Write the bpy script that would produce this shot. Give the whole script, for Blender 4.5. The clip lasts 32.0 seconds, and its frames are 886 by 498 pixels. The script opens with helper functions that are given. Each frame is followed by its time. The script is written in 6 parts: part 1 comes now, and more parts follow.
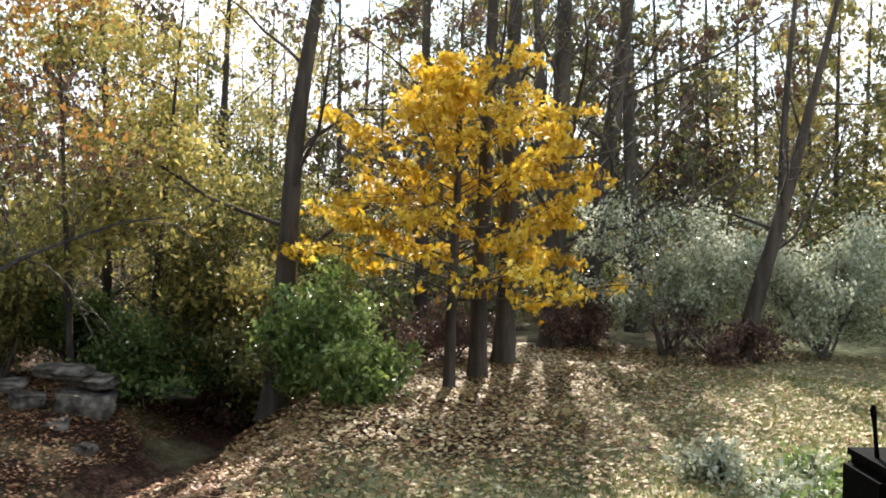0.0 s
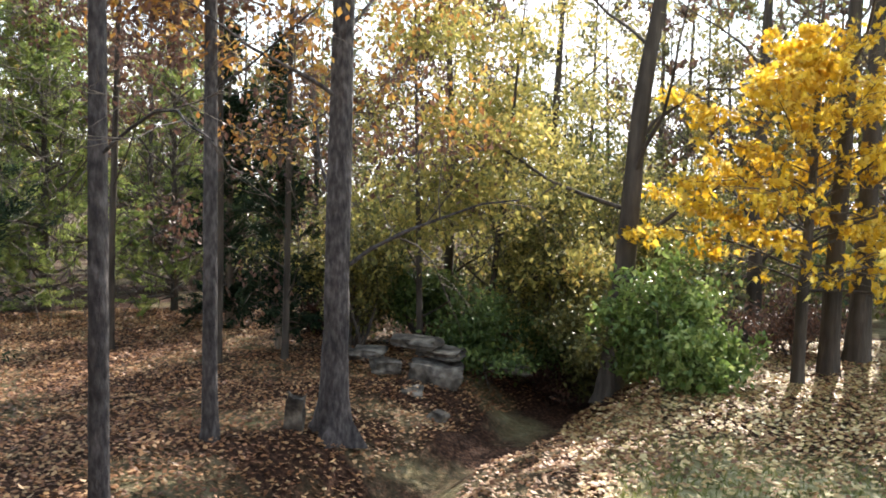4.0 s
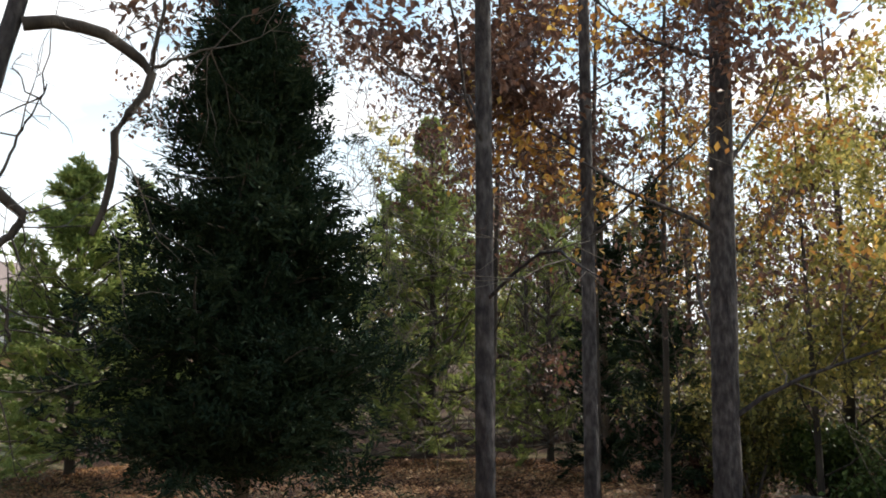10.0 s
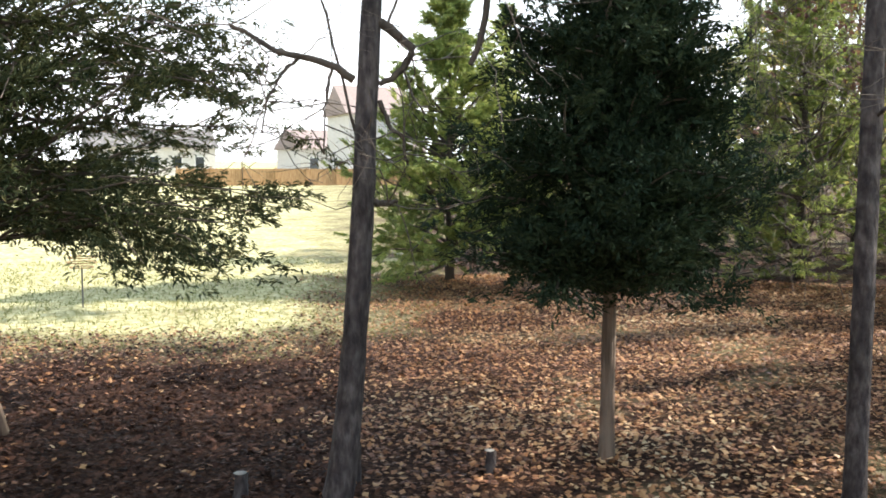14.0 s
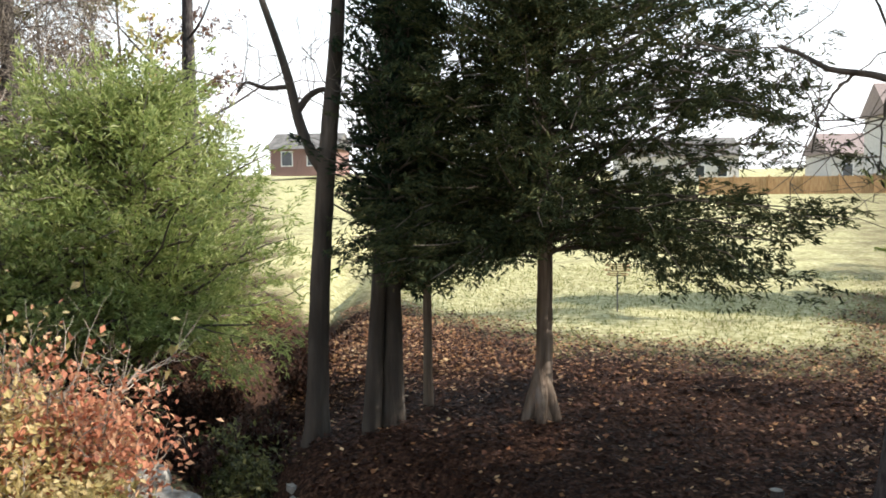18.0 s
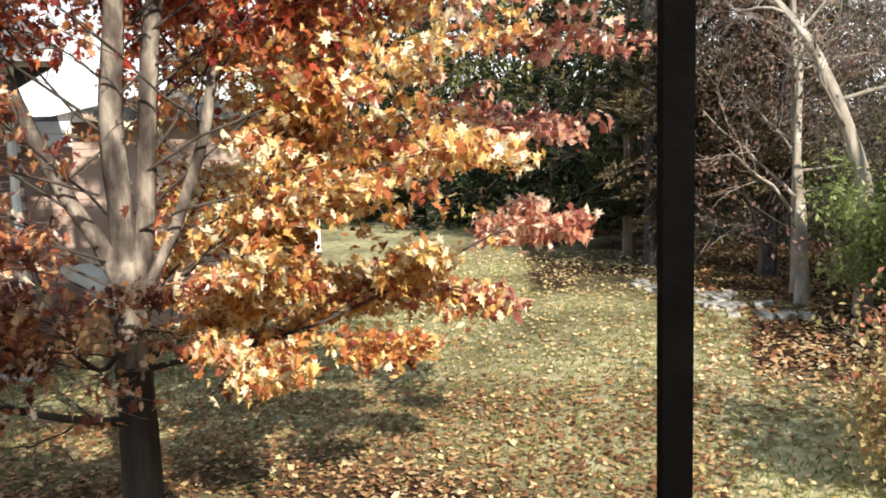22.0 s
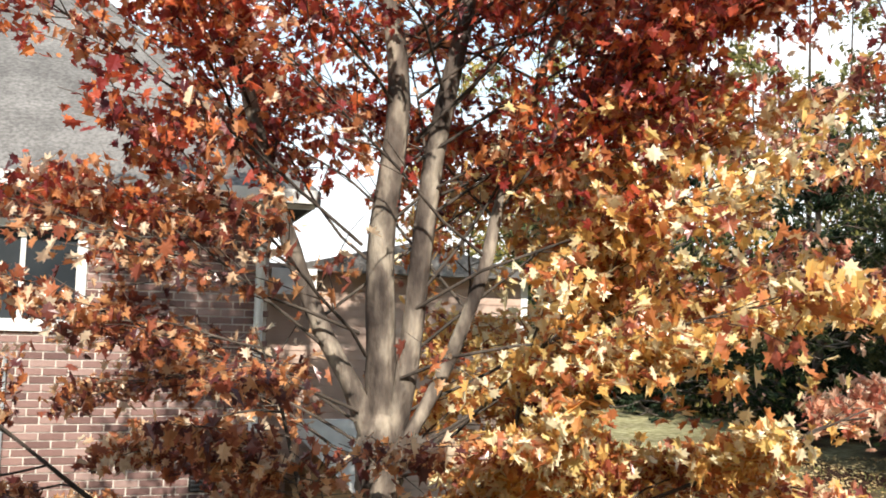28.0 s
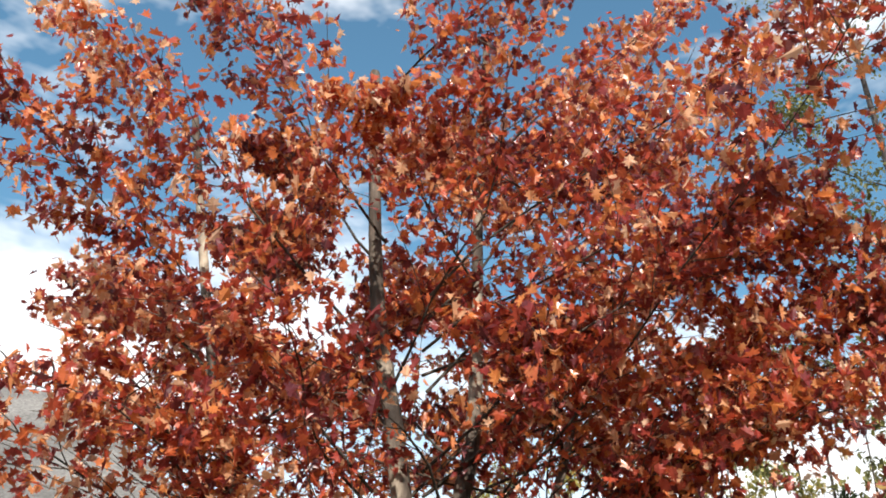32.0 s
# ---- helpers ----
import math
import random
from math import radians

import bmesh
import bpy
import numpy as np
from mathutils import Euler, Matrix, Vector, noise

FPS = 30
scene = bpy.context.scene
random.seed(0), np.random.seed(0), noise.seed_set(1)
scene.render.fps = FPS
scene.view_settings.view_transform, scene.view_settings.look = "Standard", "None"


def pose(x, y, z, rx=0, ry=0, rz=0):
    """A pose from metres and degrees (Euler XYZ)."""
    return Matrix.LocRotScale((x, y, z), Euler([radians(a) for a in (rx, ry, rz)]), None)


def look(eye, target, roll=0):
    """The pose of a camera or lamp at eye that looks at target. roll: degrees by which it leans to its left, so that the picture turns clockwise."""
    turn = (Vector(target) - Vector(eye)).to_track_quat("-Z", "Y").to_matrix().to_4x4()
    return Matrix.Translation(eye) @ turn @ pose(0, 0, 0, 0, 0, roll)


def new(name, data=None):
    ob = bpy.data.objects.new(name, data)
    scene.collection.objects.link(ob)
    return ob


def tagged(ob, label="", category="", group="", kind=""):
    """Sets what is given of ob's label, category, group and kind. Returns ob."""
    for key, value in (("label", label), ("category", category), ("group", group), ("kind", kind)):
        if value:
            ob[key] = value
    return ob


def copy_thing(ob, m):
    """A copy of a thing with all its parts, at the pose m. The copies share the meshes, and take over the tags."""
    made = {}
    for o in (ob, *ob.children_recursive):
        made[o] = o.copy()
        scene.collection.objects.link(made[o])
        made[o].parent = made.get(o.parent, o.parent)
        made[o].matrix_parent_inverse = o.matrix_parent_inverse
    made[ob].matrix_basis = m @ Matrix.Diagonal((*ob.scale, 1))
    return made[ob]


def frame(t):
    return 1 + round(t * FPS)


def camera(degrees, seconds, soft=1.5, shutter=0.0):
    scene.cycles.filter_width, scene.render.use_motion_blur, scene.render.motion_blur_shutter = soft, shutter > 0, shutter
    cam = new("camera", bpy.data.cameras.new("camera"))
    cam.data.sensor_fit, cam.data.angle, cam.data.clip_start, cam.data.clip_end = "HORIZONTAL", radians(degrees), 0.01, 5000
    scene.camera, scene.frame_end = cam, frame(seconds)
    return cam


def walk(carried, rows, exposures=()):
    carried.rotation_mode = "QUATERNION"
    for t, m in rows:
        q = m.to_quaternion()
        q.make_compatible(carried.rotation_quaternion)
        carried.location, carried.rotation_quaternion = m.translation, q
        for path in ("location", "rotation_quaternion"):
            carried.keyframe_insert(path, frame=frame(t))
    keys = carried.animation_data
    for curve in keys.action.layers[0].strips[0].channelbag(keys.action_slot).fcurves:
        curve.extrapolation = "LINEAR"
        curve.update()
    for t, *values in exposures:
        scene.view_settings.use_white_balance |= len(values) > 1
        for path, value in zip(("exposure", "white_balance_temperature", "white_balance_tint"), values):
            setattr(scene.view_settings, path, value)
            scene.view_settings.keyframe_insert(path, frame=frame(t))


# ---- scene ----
# ================= camera =================
cam = camera(52.45, 32.0, soft=1.8)
PATH = [
    # seconds, x, y, z, yaw to the left from +y, pitch, roll
    (0.0, -0.026, -0.002, 1.760, -0.06, -1.75, 0.29),
    (0.5, -0.072, 0.001, 1.702, 1.65, -1.30, 0.19),
    (1.0, -0.137, 0.022, 1.768, 3.26, -1.62, 0.27),
    (1.5, -0.177, -0.006, 1.801, 5.06, -1.78, 0.30),
    (2.0, -0.170, -0.009, 1.811, 7.53, -2.06, 0.33),
    (2.5, -0.217, -0.034, 1.843, 10.18, -2.66, 0.49),
    (3.0, -0.270, -0.050, 1.813, 13.17, -2.80, 0.53),
    (3.5, -0.325, -0.054, 1.779, 16.14, -2.93, 0.71),
    (5.5, -0.511, 0.021, 1.681, 28.85, -1.77, 0.58),
    (6.0, -0.548, 0.037, 1.677, 31.99, -0.99, 0.41),
    (6.5, -0.561, 0.051, 1.679, 34.55, -0.28, 0.33),
    (7.0, -0.565, 0.069, 1.676, 36.42, 0.34, 0.25),
    (7.5, -0.544, 0.053, 1.687, 37.46, 0.75, 0.25),
    (8.0, -0.529, 0.051, 1.694, 37.70, 1.02, 0.22),
    (8.5, -0.543, 0.067, 1.686, 37.84, 1.57, 0.12),
    (9.0, -0.550, 0.091, 1.684, 38.63, 2.98, 0.04),
    (9.5, -0.544, 0.075, 1.686, 40.06, 4.85, 0.08),
    (10.0, -0.559, 0.093, 1.690, 42.27, 6.57, -0.03),
    (10.5, -0.510, 0.082, 1.712, 45.16, 6.87, 0.02),
    (11.0, -0.497, 0.051, 1.706, 47.90, 5.53, 0.47),
    (11.5, -0.487, 0.031, 1.706, 50.63, 3.02, 0.84),
    (12.0, -0.485, 0.023, 1.703, 53.35, 0.52, 1.00),
    (12.5, -0.486, 0.018, 1.699, 56.10, -1.63, 0.94),
    (13.0, -0.511, 0.017, 1.700, 58.82, -3.19, 0.76),
    (13.5, -0.536, 0.009, 1.699, 61.47, -4.23, 0.51),
    (15.5, -0.313, -0.139, 1.795, 75.09, -6.07, -0.80),
    (16.0, -0.294, -0.144, 1.803, 78.67, -5.91, -0.75),
    (16.5, -0.279, -0.149, 1.806, 82.50, -5.60, -0.89),
    (17.0, -0.297, -0.156, 1.806, 86.77, -5.25, -0.99),
    (17.5, -0.287, -0.158, 1.818, 91.61, -4.97, -1.04),
    (18.0, -0.303, -0.185, 1.775, 96.79, -4.34, -0.71),
    (18.5, -0.414, 0.011, 1.726, 104.24, -4.25, -0.85),
    (19.0, -0.404, -0.038, 1.715, 110.32, -4.72, -0.95),
    (19.5, -0.327, -0.065, 1.751, 116.55, -5.43, -1.06),
    (20.0, -0.232, -0.065, 1.783, 123.23, -6.06, -1.02),
    (20.5, -0.194, -0.074, 1.799, 130.53, -6.45, -1.40),
    (21.0, -0.175, -0.181, 1.812, 137.34, -6.73, -1.31),
    (21.5, 0.003, -0.137, 1.840, 144.05, -6.78, -2.04),
    (22.0, 0.094, -0.310, 1.851, 150.12, -7.38, -1.70),
    (22.5, 0.059, -0.362, 1.838, 158.07, -7.93, -0.61),
    (23.0, 0.081, -0.362, 1.819, 162.81, -9.09, -0.22),
    (23.5, 0.144, -0.511, 1.824, 164.14, -8.97, 0.78),
    (24.0, 0.175, -0.561, 1.808, 165.92, -7.77, 1.40),
    (24.5, 0.196, -0.671, 1.795, 166.59, -6.93, 1.49),
    (26.5, 0.208, -1.014, 1.665, 163.30, -4.08, 0.97),
    (27.0, 0.201, -1.155, 1.637, 162.47, -2.48, 1.69),
    (27.5, 0.198, -1.294, 1.641, 162.09, 0.59, 2.15),
    (28.0, 0.123, -1.338, 1.671, 163.19, 4.14, 1.88),
    (28.5, 0.095, -1.369, 1.725, 163.91, 7.18, 1.48),
    (29.0, 0.072, -1.421, 1.732, 164.44, 10.81, 1.31),
    (29.5, 0.057, -1.420, 1.751, 164.78, 14.05, 1.02),
    (30.0, 0.080, -1.405, 1.794, 164.60, 16.91, 0.66),
    (30.5, 0.103, -1.377, 1.821, 164.48, 20.04, 0.74),
    (31.0, 0.069, -1.352, 1.827, 165.01, 23.40, 0.49),
    (31.5, 0.087, -1.360, 1.817, 164.73, 26.78, 0.41),
    (32.0, 0.068, -1.358, 1.792, 164.77, 30.04, 0.74),
]
walk(cam, [(t, pose(x, y, z, 90 + p, 0, w) @ pose(0, 0, 0, 0, 0, r)) for t, x, y, z, w, p, r in PATH],
     exposures=[(0, 1.11), (3, 1.36), (6, 1.8), (7.5, 1.8), (8.5, 1.55), (9.2, 1.3), (10, 0.52), (10.5, 0.12), (11.3, 0.01), (11.8, 0.41), (12.5, 1.26), (13, 1.41), (16, 1.61), (17, 1.36), (18, 0.88), (19, 1.1), (20, 1.16), (21, 1), (22, 0.8), (24, 0.76), (27, 0.76), (30, 0.62), (32, 0.54)])

# ================= light =================
SUN_AZ, SUN_EL = -7.0, 36.0          # degrees to the left of +y, and above the horizon
world = bpy.data.worlds.new("world")
scene.world = world
world.use_nodes = True
wn, wl = world.node_tree.nodes, world.node_tree.links
wn.clear()
sky = wn.new("ShaderNodeTexSky")
sky.sky_type, sky.sun_disc = "NISHITA", False
sky.sun_elevation, sky.sun_rotation = radians(SUN_EL), radians(-SUN_AZ)
sky.air_density, sky.dust_density, sky.ozone_density = 1.0, 0.5, 2.0
coord = wn.new("ShaderNodeTexCoord")
stretch = wn.new("ShaderNodeMapping")
stretch.inputs["Scale"].default_value = (1.0, 1.0, 2.2)
puff = wn.new("ShaderNodeTexNoise")
puff.inputs["Scale"].default_value, puff.inputs["Detail"].default_value, puff.inputs["Roughness"].default_value = 1.9, 6, 0.58
edge = wn.new("ShaderNodeMapRange")
edge.inputs[1].default_value, edge.inputs[2].default_value = 0.47, 0.60
haze = wn.new("ShaderNodeSeparateXYZ")
low = wn.new("ShaderNodeMapRange")
low.inputs[1].default_value, low.inputs[2].default_value, low.inputs[3].default_value, low.inputs[4].default_value = 0.10, 0.42, 0.95, 0.0
most = wn.new("ShaderNodeMath")
most.operation = "MAXIMUM"
cloud = wn.new("ShaderNodeMix")
cloud.data_type = "RGBA"
cloud.inputs[7].default_value = (8.6, 8.7, 8.9, 1)
back = wn.new("ShaderNodeBackground")
back.inputs["Strength"].default_value = 0.122
wo = wn.new("ShaderNodeOutputWorld")
wl.new(coord.outputs["Generated"], stretch.inputs["Vector"])
wl.new(stretch.outputs["Vector"], puff.inputs["Vector"])
wl.new(puff.outputs["Fac"], edge.inputs[0])
wl.new(coord.outputs["Generated"], haze.inputs[0])
wl.new(haze.outputs["Z"], low.inputs[0])
wl.new(edge.outputs[0], most.inputs[0])
wl.new(low.outputs[0], most.inputs[1])
wl.new(most.outputs[0], cloud.inputs[0])
tint = wn.new("ShaderNodeMix")
tint.data_type, tint.blend_type = "RGBA", "MULTIPLY"
tint.inputs[0].default_value, tint.inputs[7].default_value = 1.0, (0.88, 1.22, 1.12, 1)
wl.new(sky.outputs[0], tint.inputs[6])
wl.new(tint.outputs[2], cloud.inputs[6])
wl.new(cloud.outputs[2], back.inputs["Color"])
wl.new(back.outputs[0], wo.inputs["Surface"])

sun = new("sun", bpy.data.lights.new("sun", "SUN"))
sun.data.energy, sun.data.angle, sun.data.color = 5.0, radians(0.55), (1.0, 0.915, 0.81)
a = radians(SUN_AZ)
sun.matrix_world = look((-math.sin(a) * 40, math.cos(a) * 40, 40 * math.tan(radians(SUN_EL))), (0, 0, 0))


# ================= materials =================
def stops(ramp, rows):
    els = ramp.color_ramp.elements
    while len(els) < len(rows):
        els.new(0.5)
    for e, (p, c) in zip(els, rows):
        e.position, e.color = p, (*c, 1)


def material(name, rows, scale=8.0, rough=0.8, bump=0.3, stretch=(1, 1, 1), fine=40.0, metal=0.0, by="", coarse=0.0, spec=0.3):
    """Noise-mixed surface. rows: colour stops; by: 'island' or 'object' shifts the noise by piece; coarse: scale of large stains."""
    m = bpy.data.materials.new(name)
    m.use_nodes = True
    n, l = m.node_tree.nodes, m.node_tree.links
    b = n["Principled BSDF"]
    tc, mp = n.new("ShaderNodeTexCoord"), n.new("ShaderNodeMapping")
    mp.inputs["Scale"].default_value = stretch
    l.new(tc.outputs["Object"], mp.inputs["Vector"])
    nz = n.new("ShaderNodeTexNoise")
    nz.inputs["Scale"].default_value, nz.inputs["Detail"].default_value = scale, 6
    l.new(mp.outputs["Vector"], nz.inputs["Vector"])
    fac = nz.outputs["Fac"]
    if by:
        rnd = n.new("ShaderNodeNewGeometry") if by == "island" else n.new("ShaderNodeObjectInfo")
        mx = n.new("ShaderNodeMix")
        mx.inputs[0].default_value = 0.75
        l.new(fac, mx.inputs[2])
        l.new(rnd.outputs["Random Per Island" if by == "island" else "Random"], mx.inputs[3])
        fac = mx.outputs[0]
    ramp = n.new("ShaderNodeValToRGB")
    stops(ramp, rows)
    l.new(fac, ramp.inputs[0])
    colour = ramp.outputs[0]
    if coarse:
        nc = n.new("ShaderNodeTexNoise")
        nc.inputs["Scale"].default_value, nc.inputs["Detail"].default_value = coarse, 4
        l.new(tc.outputs["Object"], nc.inputs["Vector"])
        mr = n.new("ShaderNodeMapRange")
        mr.inputs[1].default_value, mr.inputs[2].default_value, mr.inputs[3].default_value, mr.inputs[4].default_value = 0.35, 0.65, 0.65, 1.2
        l.new(nc.outputs["Fac"], mr.inputs[0])
        mm = n.new("ShaderNodeMix")
        mm.data_type, mm.blend_type = "RGBA", "MULTIPLY"
        mm.inputs[0].default_value = 1.0
        l.new(colour, mm.inputs[6])
        l.new(mr.outputs[0], mm.inputs[7])
        colour = mm.outputs[2]
    l.new(colour, b.inputs["Base Color"])
    b.inputs["Roughness"].default_value, b.inputs["Metallic"].default_value = rough, metal
    b.inputs["Specular IOR Level"].default_value = spec
    if bump:
        nf = n.new("ShaderNodeTexNoise")
        nf.inputs["Scale"].default_value, nf.inputs["Detail"].default_value = fine, 5
        l.new(mp.outputs["Vector"], nf.inputs["Vector"])
        bp = n.new("ShaderNodeBump")
        bp.inputs["Strength"].default_value, bp.inputs["Distance"].default_value = bump, 0.02
        l.new(nf.outputs["Fac"], bp.inputs["Height"])
        l.new(bp.outputs[0], b.inputs["Normal"])
    return m


def leaf_material(name, rows, through_light=0.45, rough=0.5, clump=0.7, gloss=0.35):
    """Leaves: each its own shade, in drifts across the crown, and light shining through them."""
    m = bpy.data.materials.new(name)
    m.use_nodes = True
    n, l = m.node_tree.nodes, m.node_tree.links
    b, out = n["Principled BSDF"], n["Material Output"]
    geo, tc = n.new("ShaderNodeNewGeometry"), n.new("ShaderNodeTexCoord")
    nz = n.new("ShaderNodeTexNoise")
    nz.inputs["Scale"].default_value, nz.inputs["Detail"].default_value = clump, 3
    l.new(tc.outputs["Object"], nz.inputs["Vector"])
    mr = n.new("ShaderNodeMapRange")
    mr.inputs[1].default_value, mr.inputs[2].default_value = 0.3, 0.7
    l.new(nz.outputs["Fac"], mr.inputs[0])
    mx = n.new("ShaderNodeMix")
    mx.inputs[0].default_value = 0.62
    l.new(mr.outputs[0], mx.inputs[2])
    l.new(geo.outputs["Random Per Island"], mx.inputs[3])
    ramp = n.new("ShaderNodeValToRGB")
    stops(ramp, rows)
    l.new(mx.outputs[0], ramp.inputs[0])
    l.new(ramp.outputs[0], b.inputs["Base Color"])
    b.inputs["Roughness"].default_value, b.inputs["Specular IOR Level"].default_value = rough, gloss
    tr = n.new("ShaderNodeBsdfTranslucent")
    l.new(ramp.outputs[0], tr.inputs["Color"])
    ms = n.new("ShaderNodeMixShader")
    ms.inputs[0].default_value = through_light
    l.new(b.outputs[0], ms.inputs[1])
    l.new(tr.outputs[0], ms.inputs[2])
    l.new(ms.outputs[0], out.inputs["Surface"])
    return m


BARK = material("bark_grey", [(0.34, (0.030, 0.024, 0.025)), (0.5, (0.064, 0.053, 0.051)), (0.68, (0.115, 0.10, 0.095))], 30, 0.9, 1.0, (1, 1, 0.42), 40, coarse=1.6)
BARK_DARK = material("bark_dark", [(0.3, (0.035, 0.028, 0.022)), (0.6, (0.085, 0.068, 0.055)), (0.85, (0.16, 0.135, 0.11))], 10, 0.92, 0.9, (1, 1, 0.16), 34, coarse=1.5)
BARK_CEDAR = material("bark_cedar", [(0.3, (0.09, 0.062, 0.045)), (0.6, (0.22, 0.165, 0.125)), (0.85, (0.36, 0.30, 0.25))], 14, 0.92, 1.0, (1, 1, 0.06), 45, coarse=2)
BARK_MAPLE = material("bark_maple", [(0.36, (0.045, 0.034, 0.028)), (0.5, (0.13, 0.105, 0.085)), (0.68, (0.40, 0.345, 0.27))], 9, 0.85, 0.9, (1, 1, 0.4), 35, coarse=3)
BARK_PALE = material("bark_pale", [(0.3, (0.16, 0.13, 0.10)), (0.55, (0.36, 0.31, 0.25)), (0.8, (0.55, 0.50, 0.43))], 8, 0.85, 0.6, (1, 1, 0.25), 30, coarse=2)
TWIG = material("twig", [(0.3, (0.05, 0.04, 0.033)), (0.7, (0.16, 0.13, 0.105))], 6, 0.9, 0.0)
TWIG_PALE = material("twig_pale", [(0.3, (0.16, 0.13, 0.10)), (0.7, (0.36, 0.31, 0.26))], 6, 0.9, 0.0)

L_YELLOW = leaf_material("leaf_yellow", [(0.2, (0.40, 0.21, 0.015)), (0.4, (0.64, 0.40, 0.025)), (0.64, (0.78, 0.55, 0.05)), (0.85, (0.84, 0.68, 0.18))], 0.44)
L_GOLD = leaf_material("leaf_gold_green", [(0.1, (0.15, 0.16, 0.055)), (0.4, (0.34, 0.31, 0.09)), (0.7, (0.56, 0.46, 0.14)), (0.95, (0.60, 0.37, 0.11))], 0.48)
L_ORANGE = leaf_material("leaf_orange", [(0.1, (0.18, 0.08, 0.03)), (0.4, (0.36, 0.17, 0.05)), (0.7, (0.52, 0.31, 0.07)), (0.95, (0.58, 0.46, 0.13))], 0.42)
L_BROWN = leaf_material("leaf_brown", [(0.1, (0.055, 0.032, 0.03)), (0.5, (0.14, 0.075, 0.055)), (0.9, (0.26, 0.14, 0.085))], 0.25)
L_GREEN = leaf_material("leaf_green", [(0.1, (0.03, 0.055, 0.015)), (0.5, (0.075, 0.12, 0.03)), (0.85, (0.17, 0.22, 0.06))], 0.28)
L_FRESH = leaf_material("leaf_fresh_green", [(0.1, (0.07, 0.12, 0.03)), (0.5, (0.17, 0.25, 0.06)), (0.9, (0.40, 0.46, 0.17))], 0.45, 0.35, 0.7, 0.6)
L_OLIVE = leaf_material("leaf_olive", [(0.1, (0.055, 0.058, 0.022)), (0.5, (0.14, 0.14, 0.046)), (0.9, (0.31, 0.28, 0.09))], 0.3)
L_SILVER = leaf_material("leaf_silver", [(0.1, (0.16, 0.19, 0.10)), (0.5, (0.46, 0.48, 0.34)), (0.9, (0.78, 0.77, 0.66))], 0.45, 0.2)
L_CEDAR = leaf_material("leaf_cedar", [(0.1, (0.013, 0.024, 0.015)), (0.5, (0.026, 0.044, 0.024)), (0.9, (0.055, 0.075, 0.036))], 0.14, 0.75, 2.0, 0.1)
L_CEDAR2 = leaf_material("leaf_cedar_olive", [(0.1, (0.022, 0.032, 0.016)), (0.5, (0.05, 0.064, 0.028)), (0.85, (0.11, 0.11, 0.045)), (1, (0.15, 0.095, 0.045))], 0.18, 0.75, 2.0, 0.1)
L_JUNIPER = leaf_material("leaf_juniper", [(0.1, (0.15, 0.205, 0.06)), (0.5, (0.33, 0.39, 0.135)), (0.9, (0.54, 0.56, 0.26))], 0.55, 0.45, 2.0)
L_CEDAR_DRY = leaf_material("leaf_cedar_dry", [(0.1, (0.045, 0.038, 0.020)), (0.45, (0.10, 0.082, 0.042)), (0.75, (0.17, 0.13, 0.07)), (0.95, (0.22, 0.16, 0.10))], 0.2, 0.75, 1.6, 0.1)
L_PINE = leaf_material("leaf_pine", [(0.1, (0.13, 0.19, 0.06)), (0.5, (0.28, 0.34, 0.10)), (0.9, (0.45, 0.46, 0.16))], 0.52, 0.5, 1.2)
# russet leaves with the deep shade of bank and cedars put into the colour
L_SHADED = leaf_material("leaf_shaded_russet", [(0.1, (0.016, 0.009, 0.007)), (0.5, (0.048, 0.024, 0.017)), (0.9, (0.11, 0.055, 0.036))], 0.12, 0.7, 1.0, 0.1)
# cream top stops of the next two also stand in for gloss highlights
L_MAPLE = leaf_material("leaf_maple", [(0.2, (0.11, 0.032, 0.032)), (0.36, (0.30, 0.085, 0.05)), (0.5, (0.52, 0.19, 0.075)), (0.63, (0.68, 0.36, 0.16)), (0.78, (0.84, 0.70, 0.52))], 0.42, 0.28, 1.6, 0.8)
L_MAPLE_GOLD = leaf_material("leaf_maple_gold", [(0.2, (0.28, 0.07, 0.04)), (0.35, (0.55, 0.20, 0.07)), (0.47, (0.70, 0.39, 0.11)), (0.60, (0.77, 0.57, 0.21)), (0.75, (0.88, 0.80, 0.55))], 0.40, 0.3, 1.6, 0.7)
L_MAPLE_RED = leaf_material("leaf_maple_red", [(0.2, (0.13, 0.024, 0.028)), (0.36, (0.32, 0.045, 0.038)), (0.53, (0.55, 0.10, 0.045)), (0.68, (0.70, 0.25, 0.07)), (0.84, (0.80, 0.52, 0.34))], 0.47, 0.28, 1.6, 0.7)
L_MAPLE_PINK = leaf_material("leaf_maple_pink", [(0.2, (0.20, 0.055, 0.055)), (0.38, (0.46, 0.15, 0.10)), (0.56, (0.68, 0.33, 0.20)), (0.74, (0.84, 0.64, 0.48))], 0.36, 0.28, 1.6, 0.7)
L_RED = leaf_material("leaf_bush_red", [(0.1, (0.34, 0.10, 0.06)), (0.5, (0.56, 0.25, 0.15)), (0.85, (0.70, 0.46, 0.28))], 0.42)
L_TAN = leaf_material("leaf_bush_tan", [(0.1, (0.26, 0.22, 0.08)), (0.45, (0.50, 0.40, 0.17)), (0.75, (0.64, 0.52, 0.29)), (0.95, (0.68, 0.40, 0.20))], 0.45)
L_FALLEN = leaf_material("leaf_fallen", [(0.08, (0.07, 0.03, 0.016)), (0.32, (0.18, 0.075, 0.034)), (0.58, (0.32, 0.155, 0.065)), (0.82, (0.50, 0.32, 0.16)), (0.97, (0.60, 0.48, 0.30))], 0.2, 0.55, 0.5)
